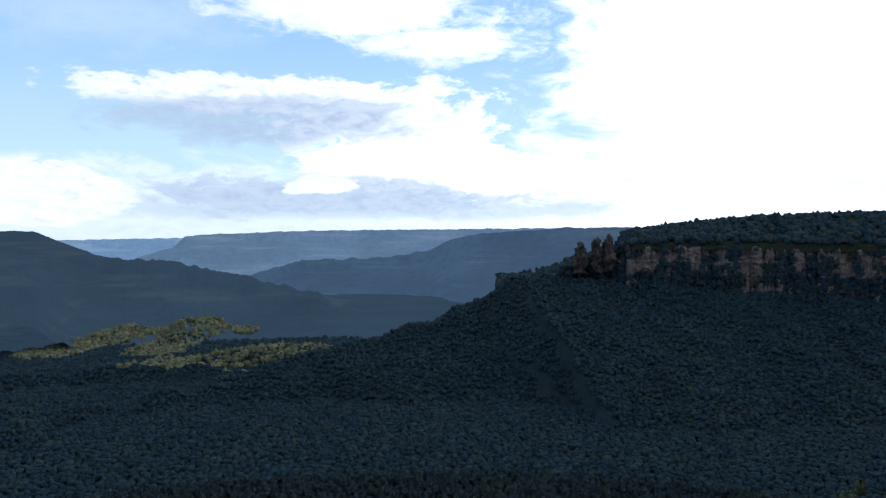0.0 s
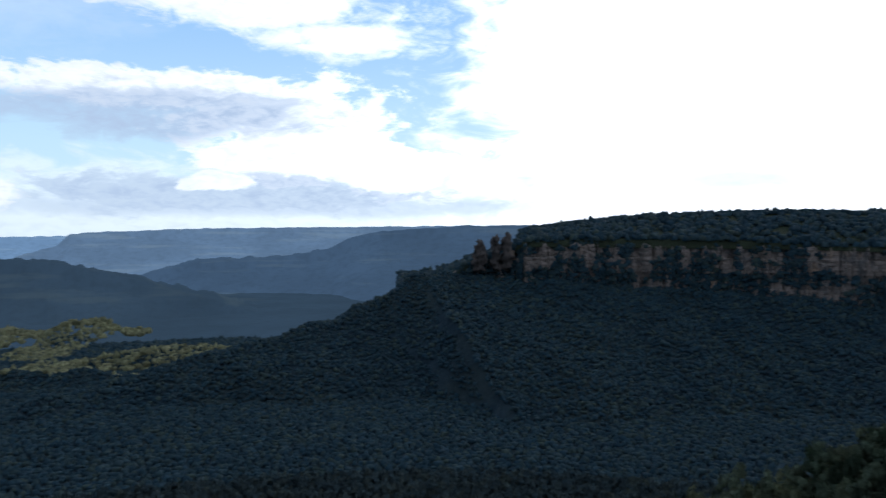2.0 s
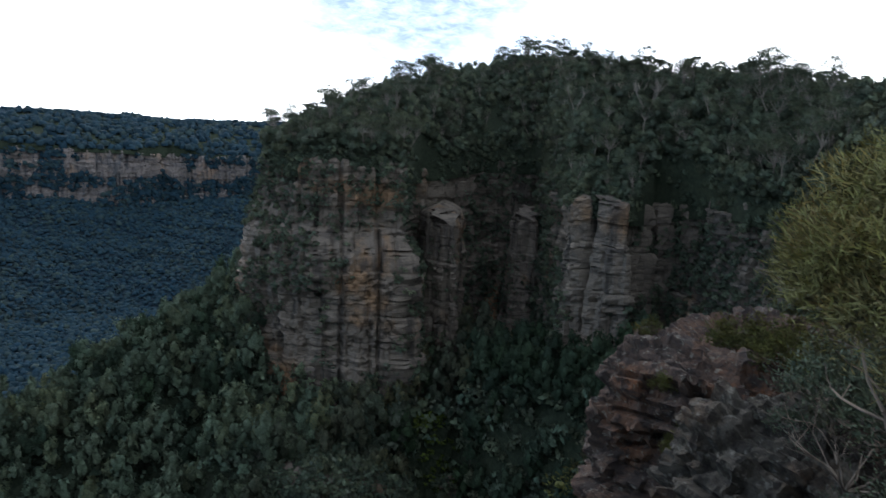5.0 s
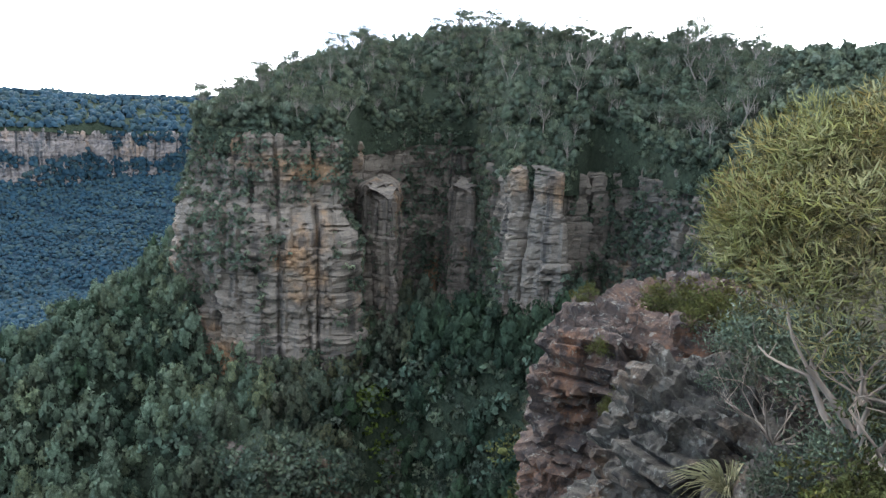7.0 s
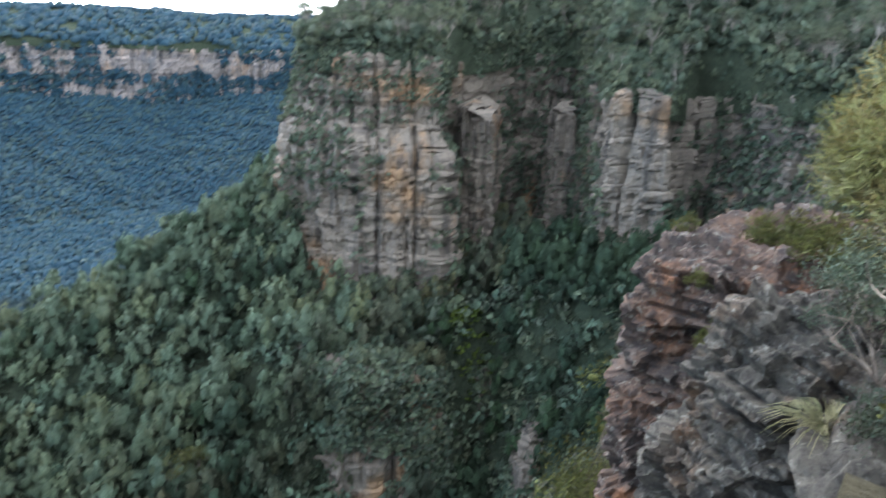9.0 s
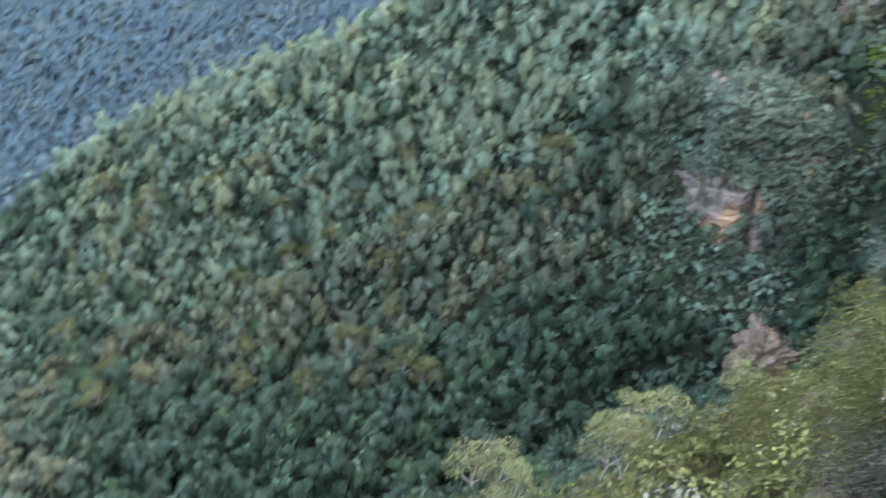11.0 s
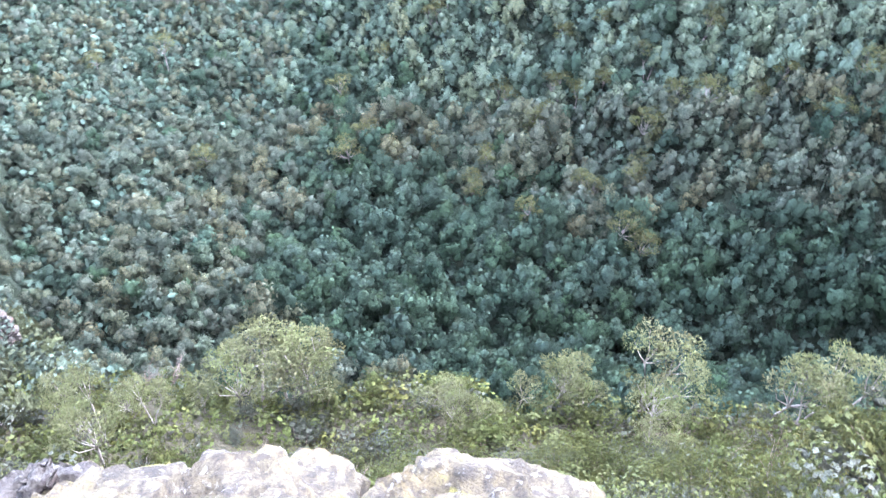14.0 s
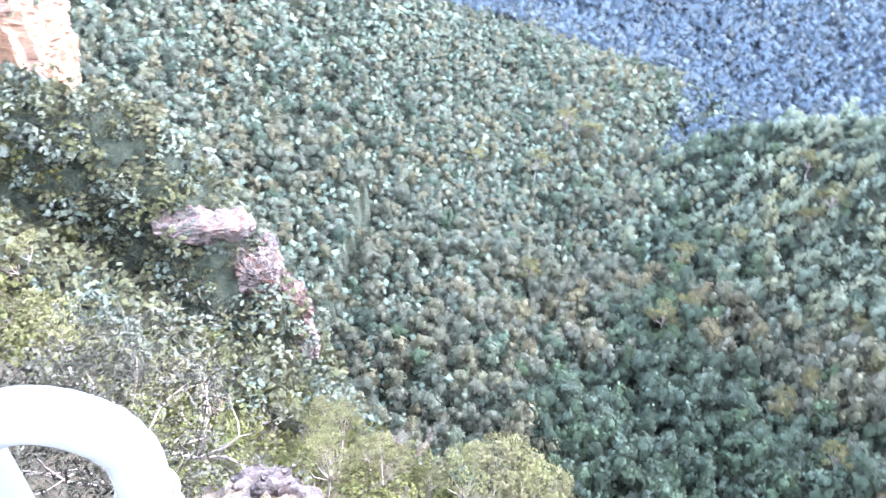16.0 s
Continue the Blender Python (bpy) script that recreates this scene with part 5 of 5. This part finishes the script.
# ---- the bush beside the lookout and small plants on the outcrop ----
def blade_bush():
    top = tagged(new("bush"), "olive-yellow bush with narrow upright blade leaves", "bush")
    top.location = at(93.5, 5.3, -2.0)
    g = np.random.default_rng(5)
    tubes, tips = limbs(201, 1.5, 0.7, 7, 0.03, 0.3, 2)
    part("trunk", mesh_from("trunk", *joined(tubes), BARK_DARK, True), top)
    cs = []
    for _ in range(290):
        d = g.normal(size=3)
        d[2] = abs(d[2]) * 1.1 - 0.45
        d /= np.linalg.norm(d)
        cs.append(np.array([0.0, 0.0, 1.36]) + d * np.array([1.0, 1.0, 0.88]) * (0.72 + 0.26 * g.random()))
    V, F, T, N = leaves(202, cs, 150, 0.25, 0.085, 0.008, up=0.3, out=0.7, crisp=1.0)
    part("crown", mesh_from("crown", V, F, LEAF_BLADE, False, T, N), top)


blade_bush()


def bench_plants():
    G = "small plants on the outcrop"
    a = plant("shrub", 210, "fresh green heath shrub on the rock", "shrub", 0.5, 0.9, 5, 0.012, LEAF_NEAR, 40, 0.14, 0.06, 0.02, extra=10, group=G)
    for az, r, z, s in ((78.8, 10.6, -2.4, 0.8), (81.0, 10.2, -2.35, 1.0), (82.4, 9.8, -2.3, 0.9), (83.6, 9.4, -2.25, 1.1), (85.0, 8.8, -2.2, 0.9), (74.0, 10.6, -2.4, 0.55), (77.5, 9.0, -3.1, 0.6), (79.5, 8.7, -3.0, 0.5), (76.0, 8.8, -3.3, 0.45), (75.0, 9.2, -2.7, 0.4)):
        c = copy_thing(a, pose(*at(az, r, z), 0, 0, az * 40))
        c.scale = (s, s, s)
    away(a)
    b = plant("shrub", 214, "bright yellow-green shrub at the outcrop's foot", "shrub", 0.7, 0.9, 6, 0.014, LEAF_NEAR, 60, 0.16, 0.05, 0.02, extra=20)
    b.matrix_world = pose(*at(94.0, 4.5, -2.25), 0, 0, 0)
    d = plant("dead_branch", 220, "bare grey branches beside the bush", "branch", 1.0, 1.6, 9, 0.009, None, 0, 0, 0, 0, BARK_DARK, 0, 3)
    d.matrix_world = pose(*at(87.5, 6.2, -2.25), 0, 0, 0)
    e = plant("heath_shrub", 216, "dark wiry heath shrub on the rock", "shrub", 0.6, 1.0, 7, 0.012, LEAF_CLIFF, 50, 0.18, 0.05, 0.016, extra=16, group=G)
    for az, r, z, s in ((86.0, 7.4, -2.1, 1.1), (89.0, 6.6, -2.0, 1.2), (91.5, 6.0, -2.0, 1.1), (93.0, 5.4, -2.2, 0.9), (88.5, 5.6, -2.6, 0.7), (84.5, 6.8, -2.3, 0.6)):
        k = copy_thing(e, pose(*at(az, r, z), 0, 0, az * 50))
        k.scale = (s, s, s)
    away(e)
    # tussock
    g = np.random.default_rng(9)
    P = []
    for _ in range(170):
        q, u = g.random() * 6.283, 0.15 + 0.4 * g.random()
        pts = [np.array([math.cos(q) * u * k, math.sin(q) * u * k, 0.5 * k * (1.35 - k * (0.6 + u))]) for k in np.linspace(0, 1, 5)]
        P.append(tube(pts, [0.004, 0.004, 0.0035, 0.003, 0.001], 3))
    ob = tagged(new("tussock", mesh_from("tussock", *joined(P), STRAW)), "dry straw-green grass tussock on the rock", "grass")
    ob.matrix_world = pose(*at(85.0, 6.0, -2.85))
    # the grey bush under the rail's end
    c = plant("grey_bush", 230, "large silver-grey leafy bush below the rail", "bush", 2.2, 0.8, 6, 0.03, LEAF_GREY, 90, 0.42, 0.11, 0.025, BARK_PALE, 26)
    c.matrix_world = pose(*at(-66.0, 5.6, -8.0))
    c = plant("dry_bush", 231, "half-bare bush with pale crooked branches", "bush", 1.6, 0.9, 5, 0.022, LEAF_GREY, 12, 0.25, 0.08, 0.03, BARK_PALE, 6, 3)
    c.matrix_world = pose(*at(-57.0, 5.6, -8.0))


bench_plants()


# ---- skyline gums on the plateau ----
def skyline():
    G = "tall gums on the plateau"
    kinds = [gum_tree(300 + i, "tall eucalypt with pale trunk and open crown", 12.0 + i, LEAF_CLIFF, 85, 0.105, 0.5, G, 1 + i % 3 // 2, BARK_PALE if i == 2 else BARK_GREY) for i in range(6)]
    g = np.random.default_rng(31)
    X, Y, Z = cap_main
    for k in range(285):
        i, j = int(g.integers(2, 13)) if k % 2 else int(g.integers(12, 18)), int(g.integers(2, 106))
        s = 0.62 + 0.5 * g.random() ** 1.3
        c = copy_thing(kinds[k % 6], pose(X[i, j], Y[i, j], Z[i, j] - 0.3, 0, 0, g.random() * 360))
        c.scale = (s * (0.9 + 0.3 * g.random()), s, s)
    # olive gums that stand out of the valley's woods: bearing, height of the crown
    tall = [gum_tree(330 + i, "olive-crowned gum with a pale trunk standing above the forest", 15.0 + 2 * i, LEAF_OLIVE, 110, 0.105, 0.55, "gums above the valley forest", 1 + i % 2, BARK_GREY) for i in range(3)]
    spots = [(11.2, -41.0), (8.4, -43.5), (35.3, -32.0), (37.4, -30.0), (-3.0, -36.5), (-6.0, -44.0), (17.0, -36.0), (2.0, -34.5)] + [(-30 + 66 * g.random(), -48 + 18 * g.random()) for _ in range(34)]
    for k, (a, e) in enumerate(spots):
        r = 130.0
        while r < 420 and math.degrees(math.atan2(land_at(*at(a, r)[:2]) + 13.0, r)) < e:
            r += 4.0
        x, y, _ = at(a, r)
        s = 0.85 + 0.3 * g.random()
        c = copy_thing(tall[k % 3], pose(x, y, land_at(x, y) - 0.3, 0, 0, g.random() * 360))
        c.scale = (s, s, s)
    for k in tall:
        away(k)
    # pale trunks among the trees below the cliff
    for k in range(26):
        a, r = 43.5 + 26 * g.random(), 205 + 50 * g.random()
        x, y, _ = at(a, r)
        s = 0.5 + 0.35 * g.random()
        c = copy_thing(kinds[k % 6], pose(x, y, land_at(x, y) - 0.3, 0, 0, g.random() * 360))
        c.scale = (s, s, s)
    for k in kinds:
        away(k)


skyline()


# ---- the rail ----
def rail():
    m, n = material("rail_paint")
    t = n.noise(n.add("ShaderNodeTexCoord").outputs["Object"], 14.0, 5.0)
    finish(n, n.ramp(t, (0.35, (0.05, 0.063, 0.058)), (0.6, (0.063, 0.076, 0.07))), 0.6, t, 0.1, 0.002, 0.12)
    top = tagged(new("handrail"), "pale green painted steel tube rail with rounded end", "railing")
    R = 0.024

    def arc(c, r, a0, a1, u, v, k=10):
        return [np.array(c) + r * (math.cos(a) * np.array(u) + math.sin(a) * np.array(v)) for a in np.linspace(radians(a0), radians(a1), k)]

    u, v = np.array((0.84, 0.54, 0.0)), np.array((0.0, 0.0, 1.0))
    c = np.array(at(-70.5, 0.48, -0.615))
    pts = [c - u * 0.068 - v * 0.99, c - u * 0.068 - v * 0.1] + arc(c, 0.068, 180, 0, u, v, 14) + [c + u * 0.068 - v * 0.2, c + u * 0.068 - v * 0.99]
    part("hoop", mesh_from("hoop", *tube(pts, [R] * len(pts), 16), m, True), top)
    pts = [c - u * 1.9 - v * 0.19, c - u * 0.068 - v * 0.19, c + u * 0.068 - v * 0.19]
    part("mid_rail", mesh_from("mid_rail", *tube(pts, [R * 0.6] * 3, 12), m, True), top)
    for k in (0.05, 0.085):
        pts = arc(c + u * 0.068 - v * k, R * 1.08, 0, 360, u, np.cross(u, v), 20)
        part("clamp", mesh_from("clamp", *tube(pts, [0.004] * len(pts), 8), m, True), top)
    pts = [c - u * 1.9 + v * 0.02, c - u * 1.9 - v * 0.99]
    part("post", mesh_from("post", *tube(pts, [R] * 2, 16), m, True), top)


rail()
